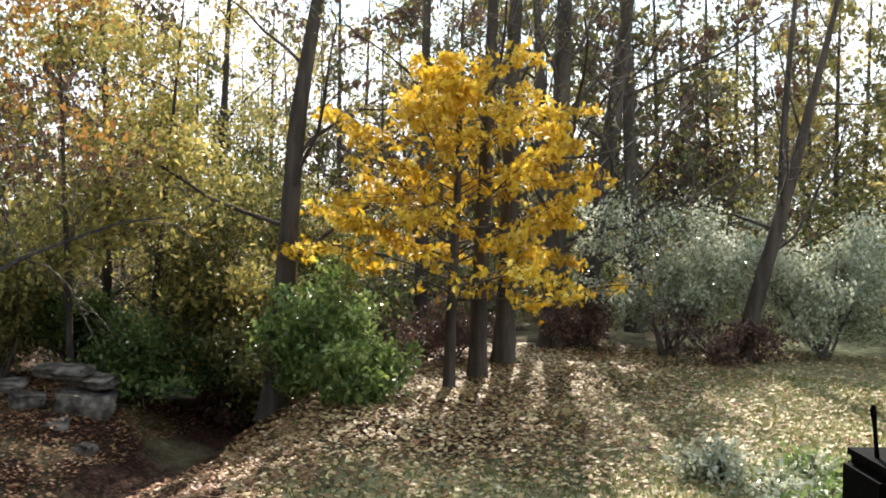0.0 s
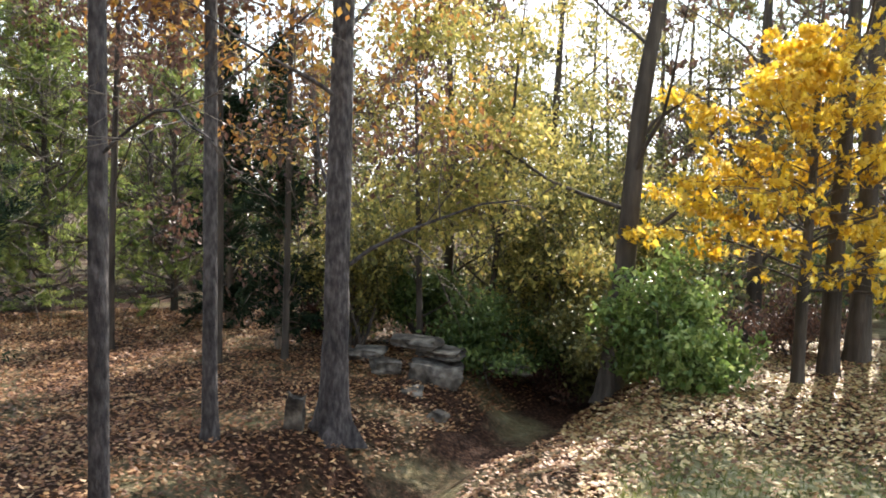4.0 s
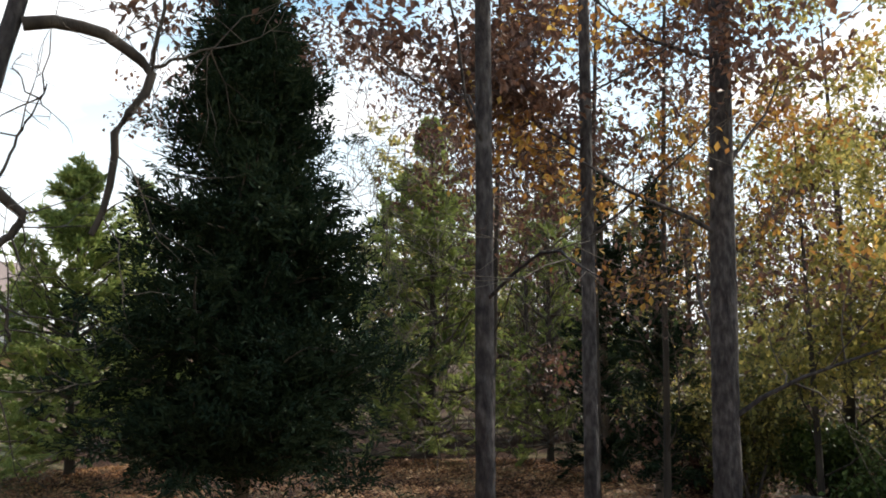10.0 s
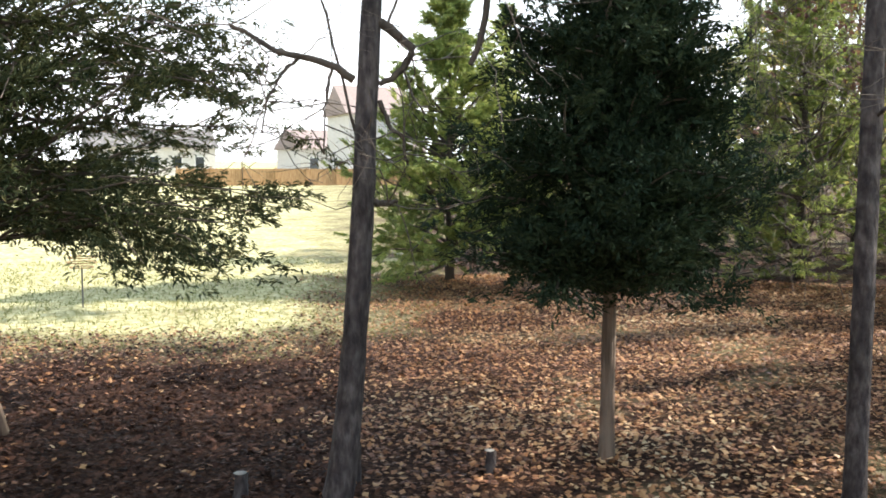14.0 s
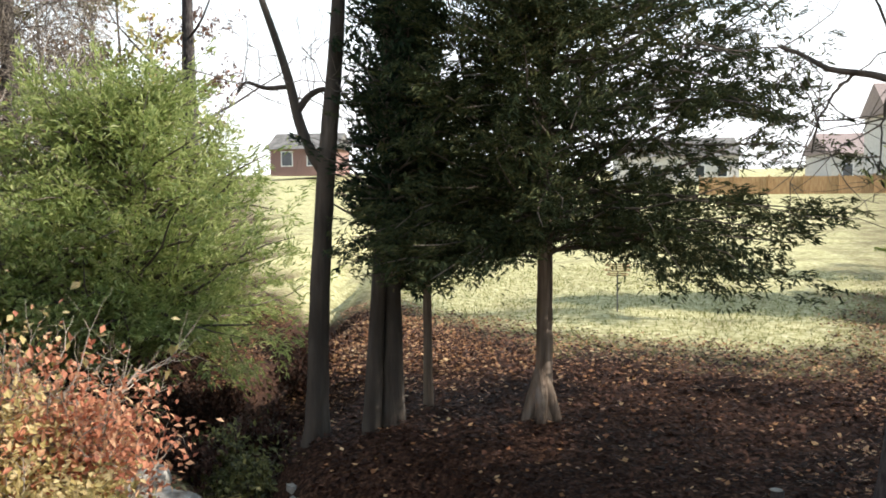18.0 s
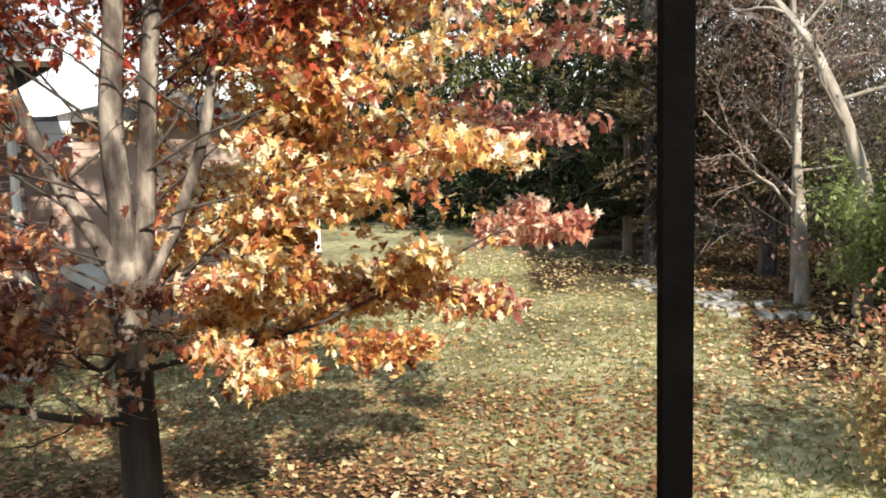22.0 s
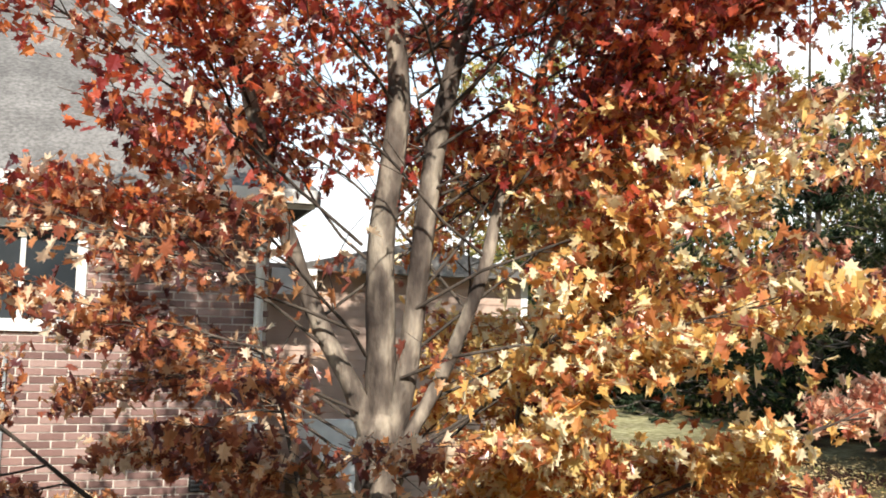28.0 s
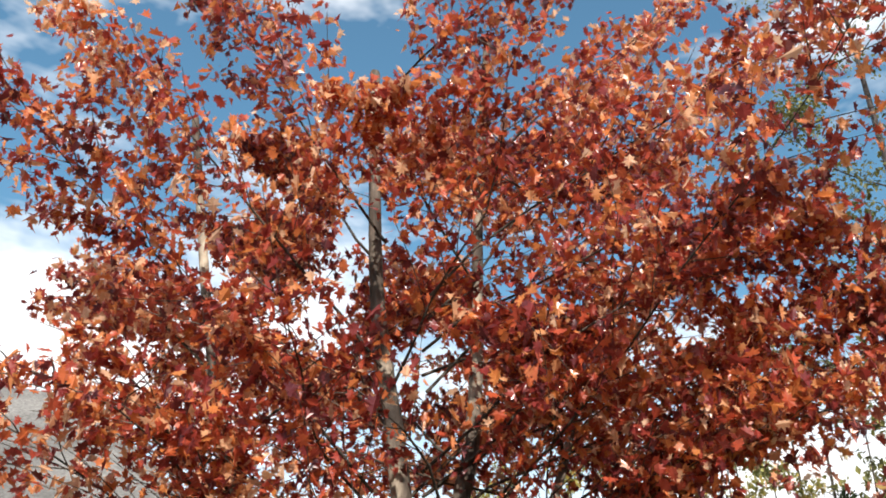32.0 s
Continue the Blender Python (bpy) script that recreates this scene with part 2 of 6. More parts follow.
L_FALLEN_PALE = leaf_material("leaf_fallen_pale", [(0.1, (0.28, 0.16, 0.06)), (0.4, (0.50, 0.37, 0.16)), (0.7, (0.66, 0.52, 0.27)), (0.95, (0.72, 0.62, 0.42))], 0.2, 0.55, 0.5)
L_GRASS = leaf_material("leaf_grass", [(0.1, (0.10, 0.12, 0.035)), (0.5, (0.22, 0.23, 0.07)), (0.9, (0.42, 0.39, 0.17))], 0.3, 0.6, 0.4)


# ================= mesh helpers =================
def mesh(name, verts, faces, mat, smooth=False):
    """A mesh from arrays; faces all have the same count of corners, or come as a list of such arrays."""
    groups = [np.asarray(f, dtype=np.int32) for f in (faces if isinstance(faces, list) else [faces]) if len(f)]
    me = bpy.data.meshes.new(name)
    verts = np.asarray(verts, dtype=np.float32)
    me.vertices.add(len(verts))
    me.vertices.foreach_set("co", verts.ravel())
    loops = np.concatenate([g.ravel() for g in groups])
    sizes = np.concatenate([np.full(len(g), g.shape[1], dtype=np.int32) for g in groups])
    me.loops.add(len(loops))
    me.loops.foreach_set("vertex_index", loops)
    me.polygons.add(len(sizes))
    me.polygons.foreach_set("loop_start", np.concatenate([[0], np.cumsum(sizes)[:-1]]).astype(np.int32))
    me.polygons.foreach_set("loop_total", sizes)
    me.polygons.foreach_set("use_smooth", np.full(len(sizes), smooth))
    me.update(calc_edges=True)
    me.materials.append(mat)
    return me


def part(name, data, parent, label="", at=(0, 0, 0), turn=0.0):
    ob = new(name, data)
    ob.parent = parent
    ob.location, ob.rotation_euler = at, (0, 0, turn)
    if label:
        ob["label"] = label
    return ob


def thing(name, at, label, category, group="", kind=""):
    ob = new(name)
    ob.location = at
    ob.empty_display_size = 0.1
    return tagged(ob, label, category, group, kind)


def tubes(lines, sides):
    """Tapered tubes along polylines [(points, radii), ...], with closed tips."""
    vs, quads, n = [], [], 0
    ang = np.arange(sides) * 2 * np.pi / sides
    for pts, rad in lines:
        pts, rad = np.asarray(pts, float), np.asarray(rad, float)
        k = len(pts)
        d = np.gradient(pts, axis=0)
        d /= np.linalg.norm(d, axis=1)[:, None] + 1e-9
        ref = np.where(np.abs(d[:, 2:3]) > 0.9, [[1.0, 0, 0]], [[0, 0, 1.0]])
        u = np.cross(d, ref)
        u /= np.linalg.norm(u, axis=1)[:, None] + 1e-9
        w = np.cross(d, u)
        ring = pts[:, None] + rad[:, None, None] * (np.cos(ang)[None, :, None] * u[:, None] + np.sin(ang)[None, :, None] * w[:, None])
        vs.append(ring.reshape(-1, 3))
        i = np.arange(k - 1)[:, None] * sides + np.arange(sides)[None]
        j = np.arange(k - 1)[:, None] * sides + (np.arange(sides)[None] + 1) % sides
        quads.append(n + np.stack([i, j, j + sides, i + sides], -1).reshape(-1, 4))
        n += k * sides
    return np.concatenate(vs), np.concatenate(quads)


def trunk_mesh(name, pts, rad, mat, rng, sides=14, steps=28, rough=0.07, flare=0.5):
    """A trunk: a smooth tapering column with ridges, knots and root flare."""
    pts, rad = np.asarray(pts, float), np.asarray(rad, float)
    s = np.linspace(0, 1, len(pts))
    t = np.linspace(0, 1, steps)
    c = np.stack([np.interp(t, s, pts[:, k]) for k in range(3)], 1)
    if len(pts) > 2:
        for _ in range(2):
            c[1:-1] = 0.25 * c[:-2] + 0.5 * c[1:-1] + 0.25 * c[2:]
    r = np.interp(t, s, rad)
    height = c[:, 2] - c[0, 2]
    r = r * (1 + flare * np.exp(-height / (2.2 * rad[0] + 1e-6)))
    ang = np.arange(sides) * 2 * np.pi / sides
    ph = rng.uniform(0, 6.28, 4)
    lob = 1 + 0.5 * rough * (np.sin(3 * ang + ph[0]) + np.sin(5 * ang + ph[1]))[None] + rng.normal(0, rough * 0.45, (steps, sides))
    lob += flare * 0.5 * np.exp(-height / (1.8 * rad[0] + 1e-6))[:, None] * np.sin(4 * ang + ph[2])[None]
    ring = c[:, None] + (r[:, None] * lob)[..., None] * np.stack([np.cos(ang), np.sin(ang), 0 * ang], -1)[None]
    i = np.arange(steps - 1)[:, None] * sides + np.arange(sides)[None]
    j = np.arange(steps - 1)[:, None] * sides + (np.arange(sides)[None] + 1) % sides
    quads = np.stack([i, j, j + sides, i + sides], -1).reshape(-1, 4)
    return mesh(name, ring.reshape(-1, 3), quads, mat, True)


LOBES = [(0.03, -0.42), (0.18, -0.24), (0.40, -0.30), (0.28, -0.06), (0.56, 0.12), (0.25, 0.17), (0.30, 0.40), (0.11, 0.32)]
STAR = LOBES + [(0.0, 0.62)] + [(-x, y) for x, y in LOBES[::-1]]


def leaves(centres, size, rng, shape="leaf", droop=0.35, aspect=0.62, along=None, vary=0.35):
    """Leaf blades at the centres. leaf: a folded rhombus; star: a lobed leaf; needle: a thin spray along a direction."""
    c = np.asarray(centres, float)
    n = len(c)
    yaw, tilt = rng.uniform(0, 2 * np.pi, n), rng.normal(-droop, 0.75, n)
    d = np.stack([np.cos(yaw) * np.cos(tilt), np.sin(yaw) * np.cos(tilt), np.sin(tilt)], -1)
    if along is not None:
        d = 0.45 * d + along
        d /= np.linalg.norm(d, axis=1)[:, None] + 1e-9
    side = np.cross(d, [0, 0, 1.0]) + rng.normal(0, 0.35, (n, 3))
    side -= (side * d).sum(1)[:, None] * d
    side /= np.linalg.norm(side, axis=1)[:, None] + 1e-9
    nor = np.cross(side, d)
    s = size * rng.uniform(1 - vary, 1 + vary, n)[:, None]
    if shape == "star":
        k = len(STAR)
        curl = rng.normal(0.10, 0.42, (n, 1))
        slim = rng.uniform(0.42, 1.1, (n, 1))
        v = np.stack([c + s * (x * slim * side * rng.uniform(0.8, 1.15, (n, 1)) + y * d + (0.16 * abs(x) + curl * (abs(x) - y) * 0.9) * nor) for x, y in STAR] + [c - 0.04 * s * nor], 1)
        tri = np.array([(k, i, (i + 1) % k) for i in range(k)])
        f = (np.arange(n)[:, None, None] * (k + 1) + tri[None]).reshape(-1, 3)
        return v.reshape(-1, 3), f
    w = aspect * 0.5
    v = np.stack([c - 0.5 * s * d, c + s * (w * side + 0.10 * nor), c + 0.5 * s * d - 0.05 * s * nor, c + s * (-w * side + 0.10 * nor)], 1)
    base = np.arange(n)[:, None] * 4
    f = np.concatenate([base + [0, 1, 2], base + [0, 2, 3]], 1).reshape(-1, 3)
    return v.reshape(-1, 3), f


def unit(v):
    v = np.asarray(v, float)
    return v / (np.linalg.norm(v) + 1e-9)


def grow(rng, p, d, length, r, depth, lines, tips, kids=5, wander=0.18, lift=0.05, spread=0.9, shrink=0.55):
    """A branch from p along d that forks depth times. lines: tubes by level; tips: points where leaves sit."""
    k = 5 if depth else 4
    pts, q, dd = [np.array(p, float)], np.array(p, float), unit(d)
    for i in range(k):
        dd = unit(dd + rng.normal(0, wander, 3) + [0, 0, lift])
        q = q + dd * length / k
        pts.append(q)
    rad = np.linspace(r, r * 0.3, k + 1)
    lines.setdefault(depth, []).append((np.array(pts), rad))
    if depth == 0:
        tips.extend(pts[1:])
        return
    tips.extend(pts[2:] if depth == 1 else pts[-1:])
    for i in range(kids):
        f = rng.uniform(0.3, 1.0)
        j = min(int(f * k), k - 1)
        at = pts[j] + (pts[j + 1] - pts[j]) * (f * k - j)
        nd = unit(unit(pts[j + 1] - pts[j]) + spread * rng.normal(0, 0.75, 3) * [1, 1, 0.7])
        grow(rng, at, nd, length * shrink * rng.uniform(0.7, 1.2), r * 0.34 * (1 - 0.5 * f) + 0.0015, depth - 1, lines, tips, max(kids - 1, 2), wander, lift, spread, shrink)


def limb_part(lines, depths, sides, name, mat, parent):
    ls = [x for k in depths for x in lines.get(k, [])]
    if ls:
        v, f = tubes(ls, sides)
        ob = part(name, mesh(name, v, f, mat, True), parent)
        ob["kind"] = "stuff"
        return ob


# ================= the lie of the land =================
CREEK = np.array([(-0.2, 24), (-0.5, 15.5), (-1.1, 12.2), (-1.95, 10.7), (-2.45, 9.2), (-2.6, 7.6), (-2.72, 6.0), (-2.75, 4.8), (-2.85, 3.6), (-3.15, 2.0), (-3.6, 0.5), (-4.5, -0.9), (-6.0, -2.1), (-7.4, -2.9), (-9.2, -3.3), (-12.5, -3.6), (-18, -4.4), (-30, -6)])


def creek_distance(x, y):
    p = np.stack([np.asarray(x, float), np.asarray(y, float)], -1)
    best = np.full(p.shape[:-1], 1e9)
    for a0, b0 in zip(CREEK[:-1], CREEK[1:]):
        ab = b0 - a0
        t = np.clip(((p - a0) @ ab) / (ab @ ab), 0, 1)
        best = np.minimum(best, np.linalg.norm(p - a0 - t[..., None] * ab, axis=-1))
    return best


def ground_z(x, y):
    x, y = np.asarray(x, float), np.asarray(y, float)
    z = 0.010 * np.maximum(0, -x - 16)
    z = z + 2.0 * np.exp(-((x + 92) / 16) ** 2 - ((y + 24.5) / 14) ** 2)
    z = z - 0.36 / (1 + np.exp((y + 3.2) / 0.45)) / (1 + np.exp(-(x + 4.3) / 0.7))
    dc = creek_distance(x, y)
    dc = dc + 0.16 * np.sin(2.3 * x + 1.1 * y) + 0.09 * np.sin(5.1 * y - 2.7 * x)
    broad = np.exp(-((y - 7.8) / 2.4) ** 2)
    deep = 0.70 - 0.22 / (1 + np.exp(-(y - 4.5)))
    z = z - deep * np.exp(-(np.abs(dc) / (0.62 + 0.16 * broad)) ** 2.0) - 0.05 * np.exp(-(dc / 1.8) ** 2)
    z = z + 0.17 * np.exp(-((x + 3.5) ** 2 + (y - 6.25) ** 2) / 0.3)
    z = z + 0.025 * np.sin(1.7 * x + 0.6 * y) * np.sin(1.3 * y - 0.4 * x) + 0.012 * np.sin(4.1 * x + 1) * np.sin(3.7 * y)
    return z


def gz(x, y):
    return float(ground_z(np.array([x]), np.array([y]))[0])


def litter_shade(x, y):
    """How far leaves and dark soil replace the grass, 0 to 1, partly drawn where trees shade it."""
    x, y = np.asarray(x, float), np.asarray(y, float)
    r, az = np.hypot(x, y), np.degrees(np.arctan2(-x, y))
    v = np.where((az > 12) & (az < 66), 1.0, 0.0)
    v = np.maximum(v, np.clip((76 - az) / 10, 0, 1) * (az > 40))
    # reaches farther out below the cedars, where dark soil stands in for their shade
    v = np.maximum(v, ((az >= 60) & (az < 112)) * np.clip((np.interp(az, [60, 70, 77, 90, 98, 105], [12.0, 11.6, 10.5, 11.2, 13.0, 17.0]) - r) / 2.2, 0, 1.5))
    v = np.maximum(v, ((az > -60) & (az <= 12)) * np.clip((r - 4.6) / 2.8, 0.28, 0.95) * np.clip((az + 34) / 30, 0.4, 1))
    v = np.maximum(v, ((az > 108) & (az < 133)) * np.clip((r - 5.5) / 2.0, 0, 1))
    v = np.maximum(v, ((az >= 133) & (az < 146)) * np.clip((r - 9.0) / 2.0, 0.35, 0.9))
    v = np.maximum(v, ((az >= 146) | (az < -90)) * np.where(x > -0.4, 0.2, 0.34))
    # darker round the red maple, partly for its shadow
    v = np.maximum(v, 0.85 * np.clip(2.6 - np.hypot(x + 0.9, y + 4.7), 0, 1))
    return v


# ================= ground, creek =================
def ground_material():
    m = bpy.data.materials.new("ground_mixed")
    m.use_nodes = True
    n, l = m.node_tree.nodes, m.node_tree.links
    b = n["Principled BSDF"]
    tc = n.new("ShaderNodeTexCoord")
    at = n.new("ShaderNodeAttribute")
    at.attribute_name = "litter_shade"
    def noise_of(scale, detail=5):
        z = n.new("ShaderNodeTexNoise")
        z.inputs["Scale"].default_value, z.inputs["Detail"].default_value = scale, detail
        l.new(tc.outputs["Object"], z.inputs["Vector"])
        return z.outputs["Fac"]
    def ramp_of(fac, rows):
        r = n.new("ShaderNodeValToRGB")
        stops(r, rows)
        l.new(fac, r.inputs[0])
        return r.outputs[0]
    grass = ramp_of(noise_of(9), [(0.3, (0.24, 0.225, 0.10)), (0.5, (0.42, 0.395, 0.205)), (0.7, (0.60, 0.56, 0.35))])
    # soil colours are kept extra dark to carry the shade under the trees
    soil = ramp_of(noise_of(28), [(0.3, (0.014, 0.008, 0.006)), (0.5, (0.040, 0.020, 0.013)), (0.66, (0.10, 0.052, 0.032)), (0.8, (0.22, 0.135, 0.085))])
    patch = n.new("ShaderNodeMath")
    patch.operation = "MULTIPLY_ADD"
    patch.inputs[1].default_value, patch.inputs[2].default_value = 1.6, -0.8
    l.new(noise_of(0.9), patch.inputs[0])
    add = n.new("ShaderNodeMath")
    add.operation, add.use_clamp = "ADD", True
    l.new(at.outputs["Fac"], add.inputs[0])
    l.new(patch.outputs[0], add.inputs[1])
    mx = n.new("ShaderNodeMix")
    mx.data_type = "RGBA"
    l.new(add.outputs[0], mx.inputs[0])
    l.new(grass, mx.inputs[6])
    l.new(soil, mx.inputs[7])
    l.new(mx.outputs[2], b.inputs["Base Color"])
    b.inputs["Roughness"].default_value, b.inputs["Specular IOR Level"].default_value = 0.95, 0.1
    bp = n.new("ShaderNodeBump")
    bp.inputs["Strength"].default_value, bp.inputs["Distance"].default_value = 0.8, 0.04
    l.new(noise_of(45), bp.inputs["Height"])
    l.new(bp.outputs[0], b.inputs["Normal"])
    return m


out_ring = 13.5 * 1.22 ** np.arange(1, 25)
axis = np.concatenate([-out_ring[::-1], np.linspace(-13.5, 13.5, 190), out_ring])
gx, gy = np.meshgrid(axis, axis, indexing="ij")
gv = np.stack([gx, gy, ground_z(gx, gy)], -1).reshape(-1, 3)
k = len(axis)
gi = (np.arange(k - 1)[:, None] * k + np.arange(k - 1)[None]).ravel()
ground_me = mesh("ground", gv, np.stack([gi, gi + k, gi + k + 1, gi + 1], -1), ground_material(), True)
ground_me.attributes.new("litter_shade", "FLOAT", "POINT").data.foreach_set("value", litter_shade(gv[:, 0], gv[:, 1]).astype(np.float32))
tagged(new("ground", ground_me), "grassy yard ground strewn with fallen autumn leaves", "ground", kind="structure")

water_mat = bpy.data.materials.new("creek_water")
water_mat.use_nodes = True
wb = water_mat.node_tree.nodes["Principled BSDF"]
wb.inputs["Base Color"].default_value, wb.inputs["Roughness"].default_value = (0.012, 0.014, 0.012, 1), 0.16
wnz, wbp = water_mat.node_tree.nodes.new("ShaderNodeTexNoise"), water_mat.node_tree.nodes.new("ShaderNodeBump")
wnz.inputs["Scale"].default_value, wbp.inputs["Strength"].default_value, wbp.inputs["Distance"].default_value = 14, 0.25, 0.02
water_mat.node_tree.links.new(wnz.outputs["Fac"], wbp.inputs["Height"])
water_mat.node_tree.links.new(wbp.outputs[0], wb.inputs["Normal"])
cp = [np.array(p) for p in CREEK]
fine = np.concatenate([np.linspace(a0, b0, 10, endpoint=False) for a0, b0 in zip(cp[:-1], cp[1:])] + [cp[-1:]])
fine = fine[fine[:, 0] > -6.2]
dirs_c = np.gradient(fine, axis=0)
dirs_c /= np.linalg.norm(dirs_c, axis=1)[:, None]
nor_c = np.stack([-dirs_c[:, 1], dirs_c[:, 0]], 1)
wv = np.concatenate([np.c_[fine + 0.28 * nor_c, np.full(len(fine), -0.74)], np.c_[fine - 0.28 * nor_c, np.full(len(fine), -0.74)]])
kk = len(fine)
wi = np.arange(kk - 1)
wv[:, 2] += 0.17 / (1 + np.exp(-2 * (wv[:, 1] - 4.5)))
wv[:, 2] += 0.010 * np.maximum(0, -wv[:, 0] - 16)
tagged(new("water", mesh("water", wv, np.stack([wi, wi + 1, wi + 1 + kk, wi + kk], -1), water_mat, True)), "dark shallow creek water between leafy banks", "creek", kind="structure")


# ================= trees =================
def base_at(x, y, sink=0.05):
    return (x, y, gz(x, y) - sink)


def crown_part(parent, centres, size, rng, mat, name="crown", shape="leaf", label="", **kw):
    v, f = leaves(centres, size, rng, shape, **kw)
    return part(name, mesh(name, v, f, mat), parent, label)


def scatter(rng, tips, n, spread):
    tips = np.asarray(tips)
    return tips[rng.integers(0, len(tips), n)] + rng.normal(0, spread, (n, 3)) * [1, 1, 0.7]


def broadleaf(name, x, y, line, radii, label, seed, bark=BARK, limbs=10, limb_from=0.35, limb_len=1.6, limb_up=0.5, leaf=None, count=0, size=0.07,
              spread=0.16, depth=2, kids=5, shape="leaf", category="tree", group="", wander=0.18, twig=TWIG, flare=0.5, lift=0.05, limb_r=0.4, second=None, leaf_above=-1.0, leaf_below=99.0):
    """A tree: its trunk follows line (points from its foot), with limbs, twigs and leaves."""
    rng = np.random.default_rng(seed)
    t = thing(name, base_at(x, y), label, category, group)
    line, radii = np.array(line, float), np.array(radii, float)
    part("trunk", trunk_mesh("trunk", line, radii, bark, rng, flare=flare), t)
    s = np.linspace(0, 1, len(line))
    lines, tips = {}, []
    for i in range(limbs):
        f = limb_from + (1 - limb_from) * (i + rng.uniform(0, 1)) / limbs
        f = min(f, 0.995)
        p = np.array([np.interp(f, s, line[:, c]) for c in range(3)])
        r = np.interp(f, s, radii)
        yaw = i * 2.4 + rng.uniform(-0.5, 0.5)
        d = (math.cos(yaw), math.sin(yaw), limb_up + rng.uniform(-0.25, 0.25))
        grow(rng, p, d, limb_len * rng.uniform(0.7, 1.2) * (1.15 - 0.6 * f), max(r * limb_r, 0.008), depth, lines, tips, kids, wander, lift)
    for kx in range(depth, 0, -1):
        if kx == depth:
            for pts, rad in lines.get(kx, []):
                v, f = tubes([(pts, rad)], 6)
                part("limb", mesh("limb", v, f, bark, True), t)
        else:
            limb_part(lines, [kx], 4, "branch_mass", twig, t)
    limb_part(lines, [0], 3, "twig_mass", twig, t)
    if leaf is not None and count:
        tips = [q for q in tips if leaf_above < q[2] < leaf_below] or tips
        crown_part(t, scatter(rng, tips, count, spread), size, rng, leaf, shape=shape)
        if second:
            crown_part(t, scatter(rng, tips, second[1], spread * 1.1), size, rng, second[0], shape=shape)
    return t


def tufts(rng, pts, m, start, wide, size, each=30):
    """Flat feathery fans of sprays along a limb: their centres and directions."""
    kx = len(pts) - 1
    k0 = max(m // each, 3)
    u = rng.uniform(start, 1.04, k0) ** 0.75 * kx
    j = np.clip(u.astype(int), 0, kx - 1)
    d = pts[j + 1] - pts[j]
    d = d / (np.linalg.norm(d, axis=1)[:, None] + 1e-9)
    heart = pts[j] + (pts[j + 1] - pts[j]) * (u - j)[:, None] + rng.normal(0, wide, (k0, 3)) * [1, 1, 0.5]
    out = d + rng.normal(0, 0.5, (k0, 3)) * [1, 1, 0.6] + [0, 0, 0.1]
    out /= np.linalg.norm(out, axis=1)[:, None]
    side = np.cross(out, [0, 0, 1.0]) + rng.normal(0, 0.3, (k0, 3))
    side /= np.linalg.norm(side, axis=1)[:, None] + 1e-9
    i = rng.integers(0, k0, m)
    big = rng.uniform(0.7, 1.4, k0)[i]
    a = rng.uniform(-1.0, 1.7, m)
    b = rng.uniform(-1, 1, m) * np.clip(1.15 - 0.45 * a, 0.12, 1.5)
    c = heart[i] + (size * big * a)[:, None] * out[i] + (0.85 * size * big * b)[:, None] * side[i] + rng.normal(0, size * 0.2, (m, 3))
    return c, out[i] + 0.9 * np.sign(b)[:, None] * np.sqrt(np.abs(b))[:, None] * side[i] + rng.normal(0, 0.25, (m, 3))


def conifer(name, x, y, height, radius, skirt, label, seed, leaf, count=20000, size=0.085, bark=BARK_CEDAR, trunk_r=0.075, lean=(0, 0), profile=0.8, airy=0.0, tuft=0.075,
            group="", squat=1.0, aspect=0.34, whorls=26, category="tree"):
    """A cedar, juniper or pine: a trunk, limbs that rise a little, and sprays of scale leaves along them."""
    rng = np.random.default_rng(seed)
    t = thing(name, base_at(x, y), label, category, group)
    line = np.array([(0, 0, 0), (lean[0] * 0.3, lean[1] * 0.3, height * 0.35), (lean[0], lean[1], height)])
    part("trunk", trunk_mesh("trunk", line, [trunk_r, trunk_r * 0.78, 0.008], bark, rng, flare=0.18), t)
    lines, cs, ds = {}, [], []
    for i in range(whorls * 5):
        f = rng.uniform(0, 1) ** 1.15
        z = skirt + (height - skirt) * f
        rr = radius * max((1 - f) ** profile, 0.05) * (min(1, 0.62 + 2.2 * f)) * rng.uniform(0.72, 1.14)
        yaw = rng.uniform(0, 6.283)
        up = rng.uniform(0.05, 0.55) + 0.5 * f
        d = unit((math.cos(yaw), math.sin(yaw), up * squat))
        p0 = np.array([lean[0] * z / height, lean[1] * z / height, z - 0.25 * rr])
        kx = 6
        q, pts = p0.copy(), [p0]
        for j in range(kx):
            d = unit(d + rng.normal(0, 0.2, 3))
            q = q + d * rr / kx
            pts.append(q)
        lines.setdefault(0, []).append((np.array(pts), np.linspace(0.012 + 0.010 * rr, 0.003, kx + 1)))
        m = max(int(count / (whorls * 5) * (0.3 + rr / radius)), 8)
        c, dr = tufts(rng, np.array(pts), m, 0.05 + airy, 0.12 * rr + 0.02, tuft)
        cs.append(c)
        ds.append(dr)
    limb_part(lines, [0], 4, "limb_mass", TWIG, t)
    crown_part(t, np.concatenate(cs), size, rng, leaf, name="foliage", along=np.concatenate(ds), droop=0.0, aspect=aspect)
    return t


